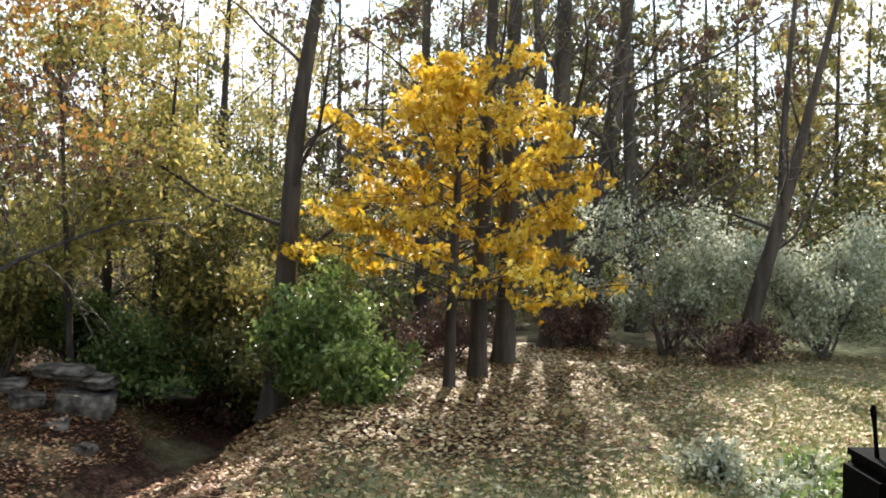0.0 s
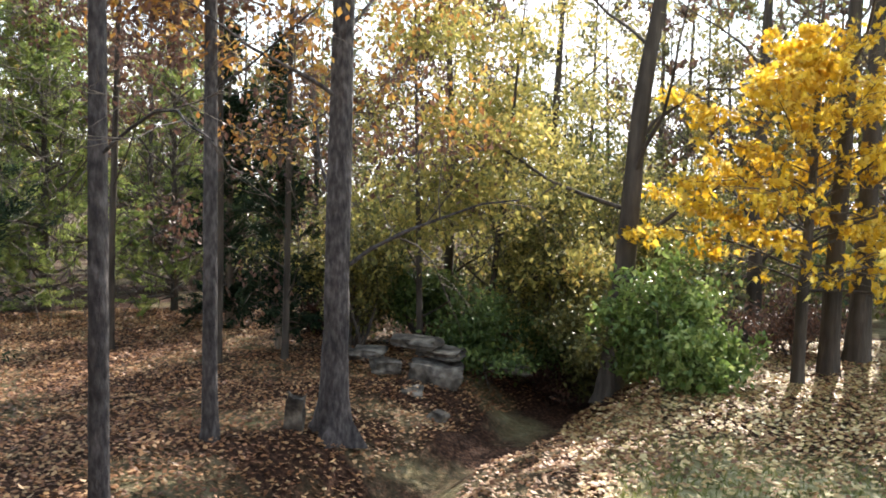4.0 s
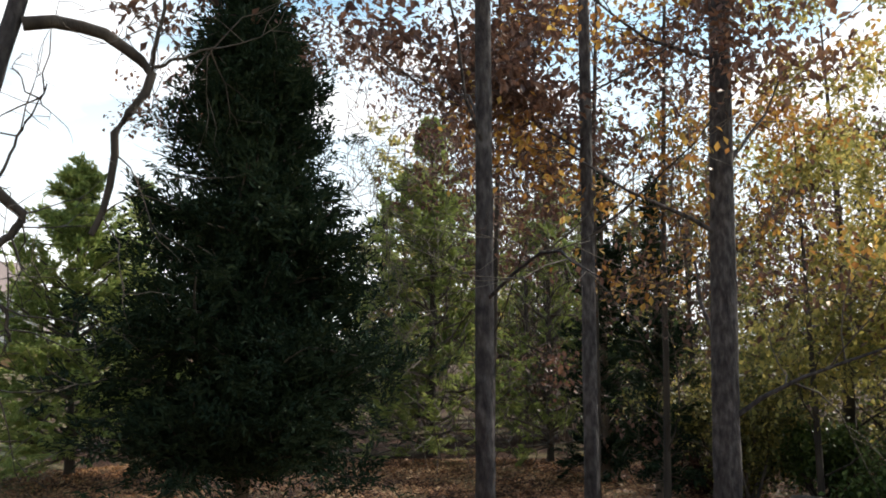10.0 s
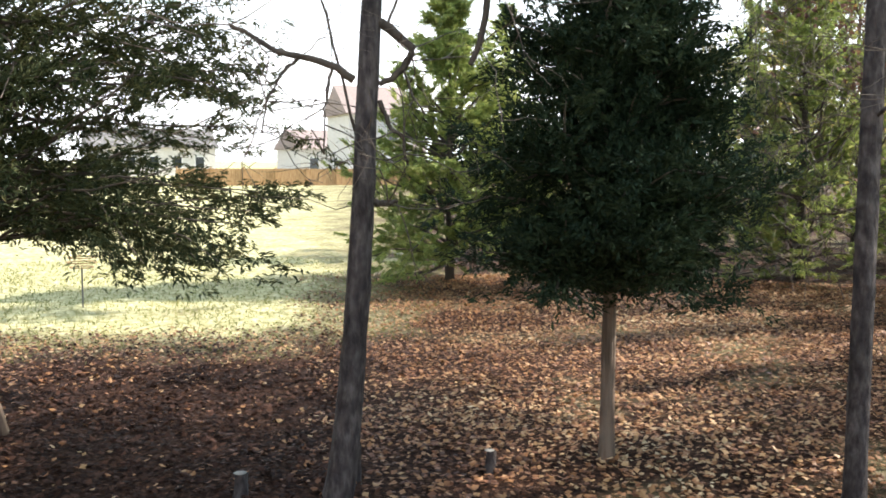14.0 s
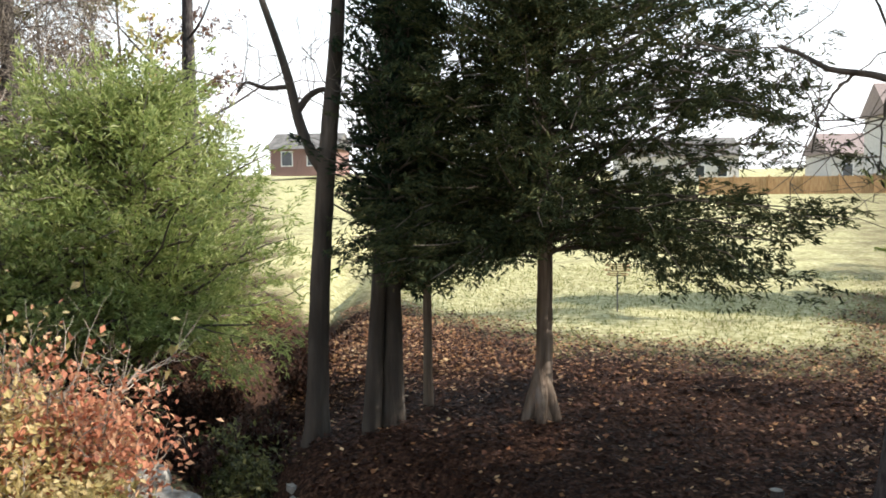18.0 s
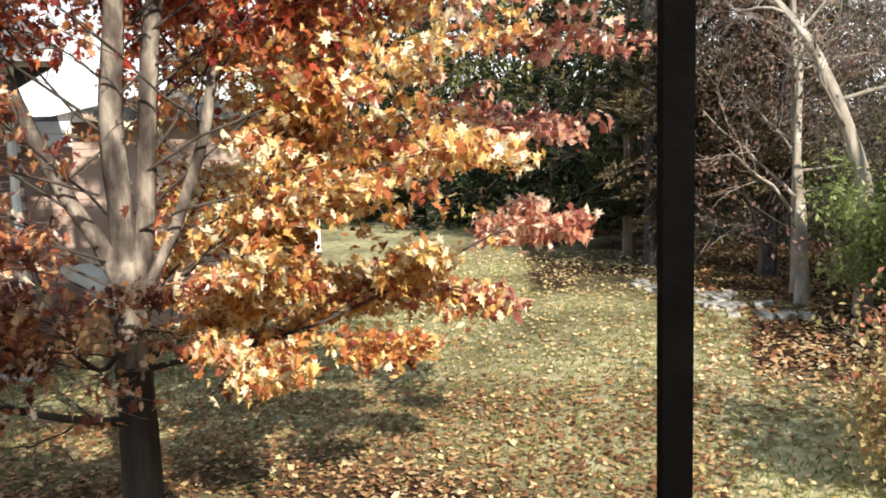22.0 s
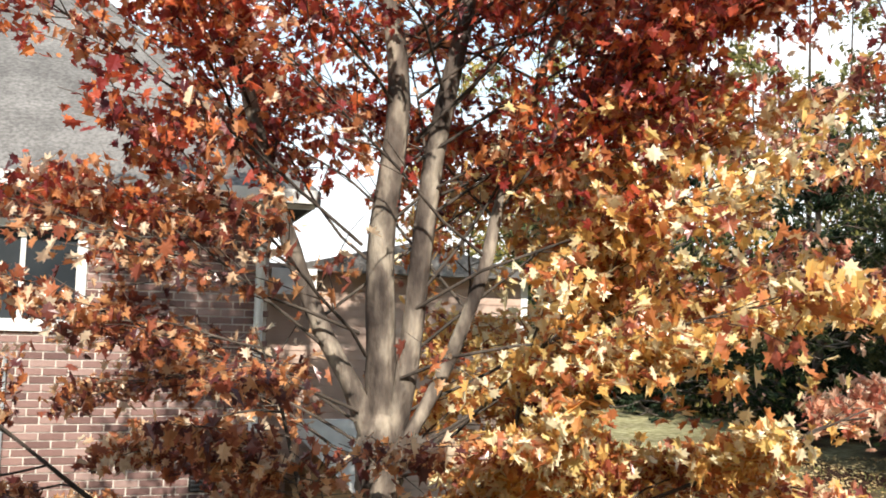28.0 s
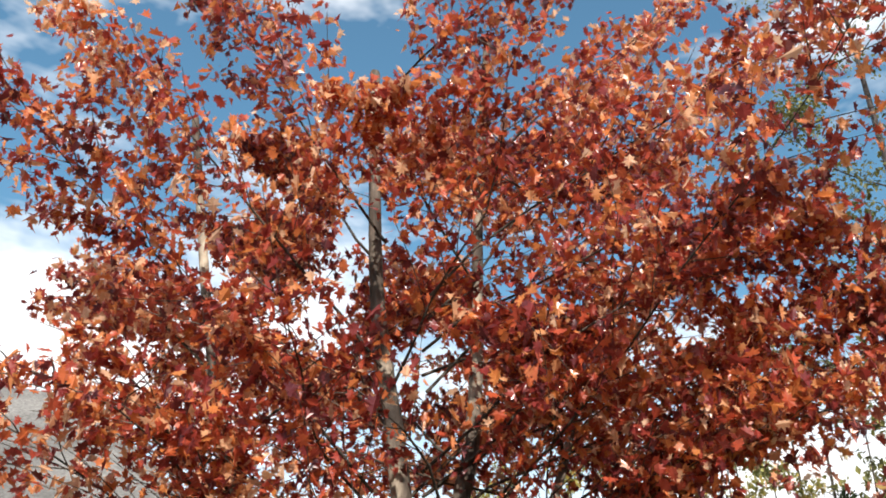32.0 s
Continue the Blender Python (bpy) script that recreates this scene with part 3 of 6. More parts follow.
def spray(rng, p, d, length, r, lines, pts, pairs=8, wide=0.42, lift=0.0, sag=0.0):
    """A limb whose twigs lie in one flat layer, left and right of it. lines: tubes by level; pts: where leaves hang."""
    kx = 7
    q, dd, axis_pts = np.array(p, float), unit(d), [np.array(p, float)]
    for i in range(kx):
        dd = unit(dd + rng.normal(0, 0.15, 3) * [1, 1, 0.7] + [0, 0, lift - sag * i / kx])
        q = q + dd * length / kx
        axis_pts.append(q)
    axis_pts = np.array(axis_pts)
    lines.setdefault(1, []).append((axis_pts, np.linspace(r, r * 0.22, kx + 1)))
    pts.extend(axis_pts[4:])
    for i in range(2 * pairs):
        f = 0.22 + 0.78 * (i + rng.uniform(0, 1)) / (2 * pairs)
        j = min(int(f * kx), kx - 1)
        at = axis_pts[j] + (axis_pts[j + 1] - axis_pts[j]) * (f * kx - j)
        ahead = unit(axis_pts[j + 1] - axis_pts[j])
        side = unit(np.cross(ahead, (0, 0, 1.0))) * (1 if i % 2 else -1)
        ln = length * wide * (1.15 - 0.8 * f) * rng.uniform(0.6, 1.25)
        td, w, twig = unit(0.75 * ahead + 0.8 * side + rng.normal(0, 0.14, 3)), at.copy(), [at]
        for _ in range(4):
            td = unit(td + rng.normal(0, 0.14, 3) * [1, 1, 0.6] + [0, 0, -0.03])
            w = w + td * ln / 4
            twig.append(w)
        lines.setdefault(0, []).append((np.array(twig), np.linspace(r * 0.3 + 0.001, 0.0015, 5)))
        pts.extend(twig[1:])


def shrub(name, x, y, rx, ry, h, label, seed, leaf, count, size=0.06, stems=9, twig=TWIG, shape="leaf", second=None, category="shrub", bare=0, low=0.12, group=""):
    """A bush: several stems from one foot that fork into a ragged mound of leaves."""
    rng = np.random.default_rng(seed)
    t = thing(name, base_at(x, y), label, category, group)
    lines, tips = {}, []
    for i in range(stems):
        yaw = i * 2.4 + rng.uniform(-0.6, 0.6)
        out = rng.uniform(0.15, 1.0)
        d = (math.cos(yaw) * rx * out, math.sin(yaw) * ry * out, h * rng.uniform(0.45, 1.12))
        ln = float(np.linalg.norm(d)) * 0.72
        grow(rng, (rng.normal(0, 0.05), rng.normal(0, 0.05), 0), d, ln, 0.014 + 0.006 * h, 2, lines, tips, 5, 0.16, 0.03, 0.9, 0.5)
    limb_part(lines, [2], 5, "stem_mass", twig, t)
    limb_part(lines, [1, 0], 3, "twig_mass", twig, t)
    tips = np.array([q for q in tips if q[2] > low])
    crown_part(t, scatter(rng, tips, count, 0.06 + 0.025 * h), size, rng, leaf, name="foliage", shape=shape)
    if second:
        crown_part(t, scatter(rng, tips, second[1], 0.08), size, rng, second[0], name="foliage", shape=shape)
    return t


# ---- the yellow maple sapling and the trunks behind it ----
def yellow_maple():
    rng = np.random.default_rng(11)
    x, y = 0.05, 9.52
    t = thing("yellow_maple", base_at(x, y), "young maple in full golden-yellow autumn leaf", "tree")
    line = np.array([(0, 0, 0), (0.02, 0, 0.8), (0.08, 0.02, 2.0), (0.14, 0, 4.3)])
    part("trunk", trunk_mesh("trunk", line, [0.066, 0.058, 0.042, 0.010], BARK_DARK, rng, flare=0.3), t)
    lines, tips = {}, []
    for i in range(50):
        f = (i + rng.uniform(0, 1)) / 50
        z = 1.08 + 2.3 * f
        yaw = i * 2.399 + rng.uniform(-0.4, 0.4)
        ln = 1.9 * (1 - f ** 2.4 * 0.66) * rng.uniform(0.72, 1.1)
        spray(rng, (0.02 + 0.03 * z, 0, z - 0.1), (math.cos(yaw), math.sin(yaw), 0.14 + 0.55 * f), ln, 0.015 * (1.15 - f), lines, tips, 6, 0.34, 0.0, 0.03)
    for pts, rad in lines[1]:
        v, f = tubes([(pts, rad)], 5)
        part("limb", mesh("limb", v, f, BARK_DARK, True), t)
    limb_part(lines, [0], 3, "twig_mass", TWIG, t)
    tips = np.array(tips)
    tips = tips[rng.uniform(0, 1, len(tips)) < np.clip(1.2 - 0.32 * np.maximum(tips[:, 2] - 1.7, 0), 0.25, 1)]
    tips = tips[np.sin(5.1 * tips[:, 0] + 2.0) + np.sin(6.3 * tips[:, 1] + 1.0) + np.sin(9 * tips[:, 2]) > -1.0]
    crown_part(t, scatter(rng, tips, 8800, 0.05) - [0, 0, 0.03], 0.076, rng, L_YELLOW, shape="star", droop=0.6)


yellow_maple()


def wood_trunk(x, y, h, r, lean, label, seed, leaf=None, count=0, size=0.06, limbs=9, limb_len=2.4, limb_from=0.4, bark=BARK_DARK, group="woodland trees", up=0.7, depth=2, name="woodland_tree", above=-1.0):
    rng = np.random.default_rng(seed)
    mid = (lean[0] * 0.4 + rng.normal(0, 0.06), lean[1] * 0.4, h * 0.45)
    return broadleaf(name, x, y, [(0, 0, 0), (lean[0] * 0.12, lean[1] * 0.12, h * 0.15), mid, (lean[0], lean[1], h)], [r, r * 0.88, r * 0.66, r * 0.16],
                     label, seed, bark, limbs, limb_from, limb_len, up, leaf, count, size, 0.13, depth, 5, group=group, flare=0.35, leaf_above=above, limb_r=0.28)


wood_trunk(0.38, 10.2, 8.0, 0.105, (0.3, 0.2), "tall bare grey-trunked tree behind the yellow maple", 21, L_OLIVE, 500, limb_from=0.45)
wood_trunk(0.72, 11.0, 9.0, 0.125, (0.5, 0.3), "tall dark-trunked tree behind the yellow maple", 22, L_OLIVE, 500, limb_from=0.4)
wood_trunk(1.55, 12.6, 9.5, 0.17, (0.2, 0.2), "thick dark-trunked tree with bare upper limbs", 23, L_OLIVE, 500, limbs=11, limb_from=0.3, limb_len=3.0)
wood_trunk(2.05, 13.2, 9.0, 0.16, (1.1, 0.2), "dark forking tree with bare spreading branches", 24, limbs=11, limb_from=0.25, limb_len=3.2)
wood_trunk(3.1, 14.5, 9.5, 0.13, (-0.4, 0.3), "tall bare dark-trunked tree at the wood's edge", 25, limbs=10, limb_from=0.3, limb_len=2.6)
wood_trunk(-1.78, 9.25, 7.0, 0.125, (0.95, 0.0), "leaning dark-trunked tree with vines on the creek bank", 26, L_OLIVE, 900, limb_from=0.38, limb_len=2.8)
wood_trunk(3.76, 11.3, 5.2, 0.115, (1.25, -0.1), "slender leaning tree with bare twigs beside the brush", 27, limb_from=0.45, limb_len=1.9)
wood_trunk(5.6, 15.2, 8.5, 0.08, (0.6, 0.2), "tall bare tree at the wood's edge", 28, L_GOLD, 900, limb_from=0.3, limb_len=3.0)
wood_trunk(-0.4, 15.0, 9.0, 0.13, (0.2, 0.2), "tall thin bare tree in the wood", 29, L_OLIVE, 700, limb_from=0.3, limb_len=3.0)
wood_trunk(1.9, 17.5, 10, 0.15, (-0.3, 0.2), "tall thin bare tree in the wood", 30, L_OLIVE, 700, limb_from=0.3, limb_len=3.0)
wood_trunk(-3.4, 13.5, 6.4, 0.09, (0.2, 0.2), "thin tree with yellow-green leaves by the creek", 31, L_GOLD, 7000, 0.07, limb_from=0.25, limb_len=2.6)
wood_trunk(-4.3, 11.5, 6, 0.07, (-0.2, 0.2), "thin tree with yellow-green leaves by the creek", 32, L_GOLD, 7500, 0.075, limb_from=0.22, limb_len=2.0)
wood_trunk(-3.5, 10.6, 4.6, 0.045, (0.4, 0.2), "thin sapling with yellow-green leaves by the creek", 33, L_GOLD, 5500, 0.08, limb_from=0.25, limb_len=1.5)
wood_trunk(-4.0, 9.6, 4.4, 0.04, (-0.2, 0.2), "thin sapling with golden leaves by the creek", 34, L_GOLD, 4000, 0.08, limb_from=0.25, limb_len=1.4)

# ---- brush along the creek ----
shrub("green_shrub", -1.1, 8.9, 0.72, 0.65, 1.15, "bright green leafy shrub on the creek bank", 41, L_FRESH, 7500, 0.075)
shrub("green_shrub", -2.7, 10.9, 1.3, 0.9, 2.2, "green and olive brush on the creek bank", 42, L_OLIVE, 6500, 0.06, second=(L_GOLD, 3500))
shrub("green_shrub", -3.4, 9.4, 0.9, 0.8, 0.95, "dark green shrub above the creek rocks", 43, L_GREEN, 5500, 0.065)
shrub("olive_shrub", -2.1, 12.6, 1.6, 1.0, 3.0, "tall olive brush beside the creek", 44, L_OLIVE, 8000, 0.06, second=(L_GOLD, 3500))
shrub("olive_shrub", -4.9, 9.8, 1.2, 0.9, 1.7, "olive and yellow brush above the rocks", 45, L_OLIVE, 6000, 0.06, second=(L_GOLD, 3000))
shrub("olive_shrub", -1.9, 9.9, 0.9, 0.7, 1.5, "olive brush overhanging the creek", 53, L_OLIVE, 9000, 0.06)
shrub("green_shrub", -4.3, 10.5, 1.1, 0.9, 1.2, "dark green shrub above the creek rocks", 54, L_GREEN, 8000, 0.07)
shrub("green_shrub", -2.7, 10.2, 0.8, 0.6, 0.75, "dark green shrub overhanging the creek", 55, L_GREEN, 5000, 0.065)
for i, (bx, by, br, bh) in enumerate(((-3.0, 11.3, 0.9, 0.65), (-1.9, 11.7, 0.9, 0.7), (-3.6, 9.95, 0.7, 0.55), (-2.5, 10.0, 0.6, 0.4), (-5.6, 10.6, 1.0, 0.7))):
    shrub("brown_shrub", bx, by, br, 0.5, bh, "bramble on the creek bank, coloured dark for its shade", 56 + i, L_SHADED, 3800, 0.055, stems=13, group="creek brambles")
shrub("yellow_shrub", -3.1, 11.6, 0.8, 0.8, 1.9, "yellow-leaved shrub in the brush", 46, L_GOLD, 4500, 0.07)
shrub("silver_shrub", 3.0, 12.0, 1.4, 0.9, 2.0, "silvery-leaved brush at the lawn's edge", 47, L_SILVER, 15000, 0.06)
shrub("silver_shrub", 4.9, 11.6, 1.5, 0.9, 1.9, "silvery-leaved brush at the lawn's edge", 48, L_SILVER, 15000, 0.06)
shrub("silver_shrub", 6.3, 11.0, 1.3, 0.9, 1.7, "silvery-leaved brush at the lawn's edge", 49, L_SILVER, 12000, 0.06)
shrub("brown_shrub", 1.9, 12.6, 1.0, 0.6, 0.8, "low brown brush behind the lawn", 50, L_BROWN, 3500, 0.05)
shrub("brown_shrub", 3.6, 11.2, 1.2, 0.4, 0.55, "low brown brush behind the lawn", 51, L_BROWN, 3500, 0.05)
shrub("brown_shrub", 0.1, 11.4, 0.9, 0.6, 0.9, "low brown brush behind the yellow maple", 52, L_BROWN, 3000, 0.05)

# ---- trunks on the far bank ----
def tall_tree(x, y, r, h, lean, label, seed, leaf, count, limb_from=0.38, limb_len=2.3, bark=BARK, flare=0.35, size=0.075, below=6.0, above=2.4):
    return broadleaf("tall_tree", x, y, [(0, 0, 0), (lean[0] * 0.2, lean[1] * 0.2, h * 0.2), (lean[0] * 0.5, lean[1] * 0.5, h * 0.5), (lean[0], lean[1], h)],
                     [r, r * 0.92, r * 0.75, r * 0.25], label, seed, bark, 9, limb_from, limb_len, 0.55, leaf, count, size, 0.14, 2, 5, flare=flare, leaf_above=above, limb_r=0.22, leaf_below=below)


tall_tree(-3.72, 3.91, 0.058, 8.0, (0.03, -0.03), "tall straight grey-brown trunk with autumn leaves overhead", 61, L_BROWN, 2600, above=3.3, below=4.3, size=0.075)
tall_tree(-4.12, 5.56, 0.057, 8.0, (-0.12, 0.2), "tall slim grey trunk with autumn leaves overhead", 62, L_BROWN, 6500, limb_from=0.42, limb_len=2.6, size=0.07, above=3.6, below=5.3)
tall_tree(-3.5, 6.33, 0.105, 8.5, (0.12, 0.1), "thick grey trunk with a swollen foot and orange leaves", 63, L_ORANGE, 3200, size=0.062, below=5.3, limb_from=0.24, limb_len=1.8, flare=1.0)
wood_trunk(-5.2, 8.6, 7.5, 0.04, (0.1, 0.2), "dark slim tree with dry brown and orange leaves", 64, L_BROWN, 2600, 0.07, limb_from=0.2, limb_len=2.0)
wood_trunk(-5.75, 8.15, 8.0, 0.04, (0.1, 0.2), "slim tree with dry purple-brown leaves", 65, L_BROWN, 6000, 0.07, limb_from=0.42, limb_len=2.8)
wood_trunk(-7.4, 8.45, 8.5, 0.045, (0.1, 0.2), "slim tree with dry purple-brown leaves", 66, L_BROWN, 6000, 0.07, limb_from=0.42, limb_len=2.8)

# added tree, mostly out of sight: its high leaves only shade the lawn
wood_trunk(-11.0, 7.6, 9.5, 0.06, (0.1, 0.2), "added tree behind the red cedar, its high brown crown shading the lawn", 67, L_BROWN, 8000, 0.085, limb_from=0.5, limb_len=3.0, above=5.0)
wood_trunk(-8.16, -9.15, 13.0, 0.09, (0.3, 0.25), "tall tree with thin pale olive leaves high above the thicket", 69, L_OLIVE, 6000, 0.07, limb_from=0.5, limb_len=3.2, above=7.0, bark=BARK)
conifer("red_cedar", -4.86, 3.15, 3.85, 1.0, 1.22, "dark green conical red cedar on a thin bare stem", 71, L_CEDAR, 180000, 0.047, trunk_r=0.048, profile=0.6, aspect=0.32, whorls=52)
conifer("red_cedar", -7.3, 10.8, 4.2, 0.9, 0.3, "dark red cedar in the edge of the wood", 72, L_CEDAR, 22000, 0.08, trunk_r=0.07, profile=0.6)
conifer("red_cedar", -5.6, 9.2, 3.6, 0.6, 0.3, "dark narrow red cedar in the edge of the wood", 76, L_CEDAR, 14000, 0.07, trunk_r=0.06, profile=0.6)
conifer("white_pine", -12.9, 6.0, 4.4, 2.1, 0.6, "airy light green young pine on the lawn", 73, L_PINE, 60000, 0.11, BARK_DARK, 0.07, profile=0.75, airy=0.15, aspect=0.22)
conifer("white_pine", -10.9, 11.2, 5.6, 2.2, 0.6, "airy light green young pine on the lawn", 74, L_PINE, 60000, 0.11, BARK_DARK, 0.07, profile=0.75, airy=0.15, aspect=0.22)
conifer("white_pine", -11.3, 15.0, 5.0, 1.9, 0.6, "airy green young pine at the back of the lawn", 75, L_PINE, 30000, 0.13, BARK_DARK, 0.08, profile=0.75, airy=0.2, aspect=0.22)
conifer("white_pine", -8.9, 11.75, 4.6, 1.5, 0.5, "thin green young pine with bare whorled limbs", 79, L_PINE, 9000, 0.11, BARK_DARK, 0.055, profile=0.6, airy=0.3, aspect=0.16, whorls=12)
conifer("white_pine", -15.5, 14.5, 5.4, 1.9, 0.6, "airy green young pine at the back of the lawn", 77, L_PINE, 8000, 0.18, BARK_DARK, 0.08, profile=0.75, airy=0.2, aspect=0.16)
conifer("white_pine", -16.5, 9.0, 5.0, 1.9, 0.6, "airy light green young pine on the lawn", 78, L_PINE, 9000, 0.18, BARK_DARK, 0.08, profile=0.75, airy=0.2, aspect=0.16)


# ---- the bare tree with crooked limbs ----
def crooked_tree():
    rng = np.random.default_rng(81)
    x, y = -4.82, 1.45
    t = thing("crooked_tree", base_at(x, y), "bare grey tree with crooked hooked limbs", "tree")
    part("trunk", trunk_mesh("trunk", [(-0.02, -0.02, 0), (0.0, 0.02, 0.27), (0.02, 0.08, 0.94), (0.03, 0.12, 1.6), (0.04, 0.14, 2.15), (0.06, 0.18, 2.9), (0.1, 0.30, 3.4), (0.12, 0.45, 4.6)], [0.078, 0.07, 0.062, 0.058, 0.054, 0.047, 0.04, 0.02], BARK, rng, steps=40, flare=0.25), t)
    c = [([(0.05, 0.15, 2.52), (0.07, 0.22, 2.50), (0.10, 0.30, 2.43), (0.13, 0.36, 2.37), (0.11, 0.32, 2.29), (0.08, 0.26, 2.23), (0.06, 0.20, 2.20)], 0.030),
         ([(0.02, 0.08, 2.22), (-0.01, -0.01, 2.29), (-0.05, -0.13, 2.32), (-0.09, -0.28, 2.35), (-0.12, -0.41, 2.43), (-0.13, -0.5, 2.47)], 0.022),
         ([(-0.06, -0.17, 2.33), (-0.07, -0.26, 2.25), (-0.08, -0.33, 2.12), (-0.09, -0.36, 1.95)], 0.009),
         ([(-0.01, -0.02, 2.28), (-0.02, -0.06, 2.1), (-0.03, -0.06, 1.85)], 0.007),
         ([(0.06, 0.2, 2.12), (0.08, 0.24, 2.0), (0.11, 0.31, 1.93), (0.12, 0.33, 1.8)], 0.014),
         ([(0.04, 0.16, 1.62), (0.07, 0.23, 1.60), (0.1, 0.28, 1.62)], 0.02),
         ([(0.11, 0.31, 3.27), (0.2, 0.48, 3.31), (0.26, 0.62, 3.27), (0.31, 0.74, 3.2), (0.36, 0.83, 3.12), (0.34, 0.81, 2.98), (0.29, 0.69, 2.83), (0.28, 0.7, 2.68), (0.27, 0.68, 2.45), (0.24, 0.62, 2.3)], 0.034),
         ([(0.36, 0.83, 3.12), (0.42, 0.95, 3.2), (0.51, 1.08, 3.26)], 0.010),
         ([(0.36, 0.83, 3.14), (0.37, 0.86, 3.35), (0.42, 0.9, 3.7)], 0.014),
         ([(0.03, 0.1, 1.9), (-0.05, -0.05, 2.6), (-0.1, -0.2, 2.9), (-0.15, -0.35, 3.0)], 0.008),
         ([(0.08, 0.24, 2.5), (0.12, 0.32, 2.75), (0.15, 0.42, 3.0)], 0.008)]
    for pts, r in c:
        p = np.array(pts, float)
        s, u = np.linspace(0, 1, len(p)), np.linspace(0, 1, 14)
        q = np.stack([np.interp(u, s, p[:, j]) for j in range(3)], 1)
        q[1:-1] += rng.normal(0, 0.004, (12, 3))
        v, f = tubes([(q, np.linspace(r, r * 0.45, 14))], 7)
        part("limb", mesh("limb", v, f, BARK_DARK, True), t)
        lines, tips = {}, []
        for _ in range(6):
            grow(rng, q[rng.integers(6, 14)], rng.normal(0, 1, 3), 0.55, 0.005, 1, lines, tips, 3, 0.25, 0.0)
        limb_part(lines, [1, 0], 3, "twig_mass", TWIG, t)


crooked_tree()

# ---- cedars on the far bank ----
def bank_cedar():
    rng = np.random.default_rng(91)
    x, y = -6.9, -0.25
    t = thing("bank_cedar", base_at(x, y), "tall red cedar with a bare forked-root trunk and drooping dark skirt", "tree")
    part("trunk", trunk_mesh("trunk", [(0, 0, 0), (-0.02, 0.02, 0.5), (-0.05, 0.03, 1.4), (-0.1, 0.05, 4.4)], [0.068, 0.06, 0.055, 0.02], BARK_CEDAR, rng, flare=0.6), t)
    for dx, dy in ((0.03, 0.12), (0.06, -0.12), (0.14, 0.0)):
        v, f = tubes([(np.array([(0, 0, 0.42), (dx * 0.5, dy * 0.5, 0.22), (dx * 1.2, dy * 1.2, -0.05)]), [0.05, 0.05, 0.035])], 8)
        part("root", mesh("root", v, f, BARK_CEDAR, True), t)
    lines, cs, ds = {}, [], []
    for i in range(300):
        f = rng.uniform(0, 1) ** 1.6
        z = 1.25 + 2.7 * f
        yaw = rng.uniform(0, 6.283)
        rr = (2.1 if math.sin(yaw) > 0 else 1.5) * (0.68 if math.cos(yaw) < -0.5 else 1.0) * (1 - 0.3 * f * f) * rng.uniform(0.72, 1.06)
        d = unit((math.cos(yaw), math.sin(yaw), 0.10 + 0.45 * f + rng.uniform(-0.15, 0.25)))
        p, pts = np.array([-0.05, 0.04, z]), []
        for j in range(7):
            pts.append(p)
            d = unit(d + rng.normal(0, 0.17, 3) + [0, 0, -0.05])
            p = p + d * rr / 6
        if min(q[2] for q in pts) > 1.2:
            lines.setdefault(0, []).append((np.array(pts), np.linspace(0.012, 0.003, 7)))
        m = 600
        c, dr = tufts(rng, np.array(pts), m, 0.12, 0.12, 0.06, 24)
        cs.append(c)
        ds.append(dr)
    limb_part(lines, [0], 5, "limb_mass", TWIG, t)
    cs, ds = np.concatenate(cs), np.concatenate(ds)
    low = cs[:, 2] > 1.22 + 0.10 * np.sin(3.1 * cs[:, 1] + 1.0) + rng.normal(0, 0.06, len(cs)) - 0.06 * cs[:, 1]
    cs, ds = cs[low], ds[low]
    crown_part(t, cs, 0.052, rng, L_CEDAR2, name="foliage", along=ds, droop=0.0, aspect=0.26)


bank_cedar()
conifer("slim_cedar", -7.3, -1.15, 3.5, 0.8, 1.15, "slim red cedar with a bare pale stem", 92, L_CEDAR2, 21000, 0.055, trunk_r=0.04)
conifer("twin_cedar", -6.95, -1.37, 3.9, 0.8, 1.5, "dark twin-stemmed cedar on the creek bank", 93, L_CEDAR, 12000, 0.06, bark=BARK_DARK, trunk_r=0.088)
conifer("twin_cedar", -6.85, -1.53, 3.7, 0.6, 1.8, "dark twin-stemmed cedar on the creek bank", 94, L_CEDAR, 8000, 0.06, bark=BARK_DARK, trunk_r=0.07, lean=(0, 0.3))


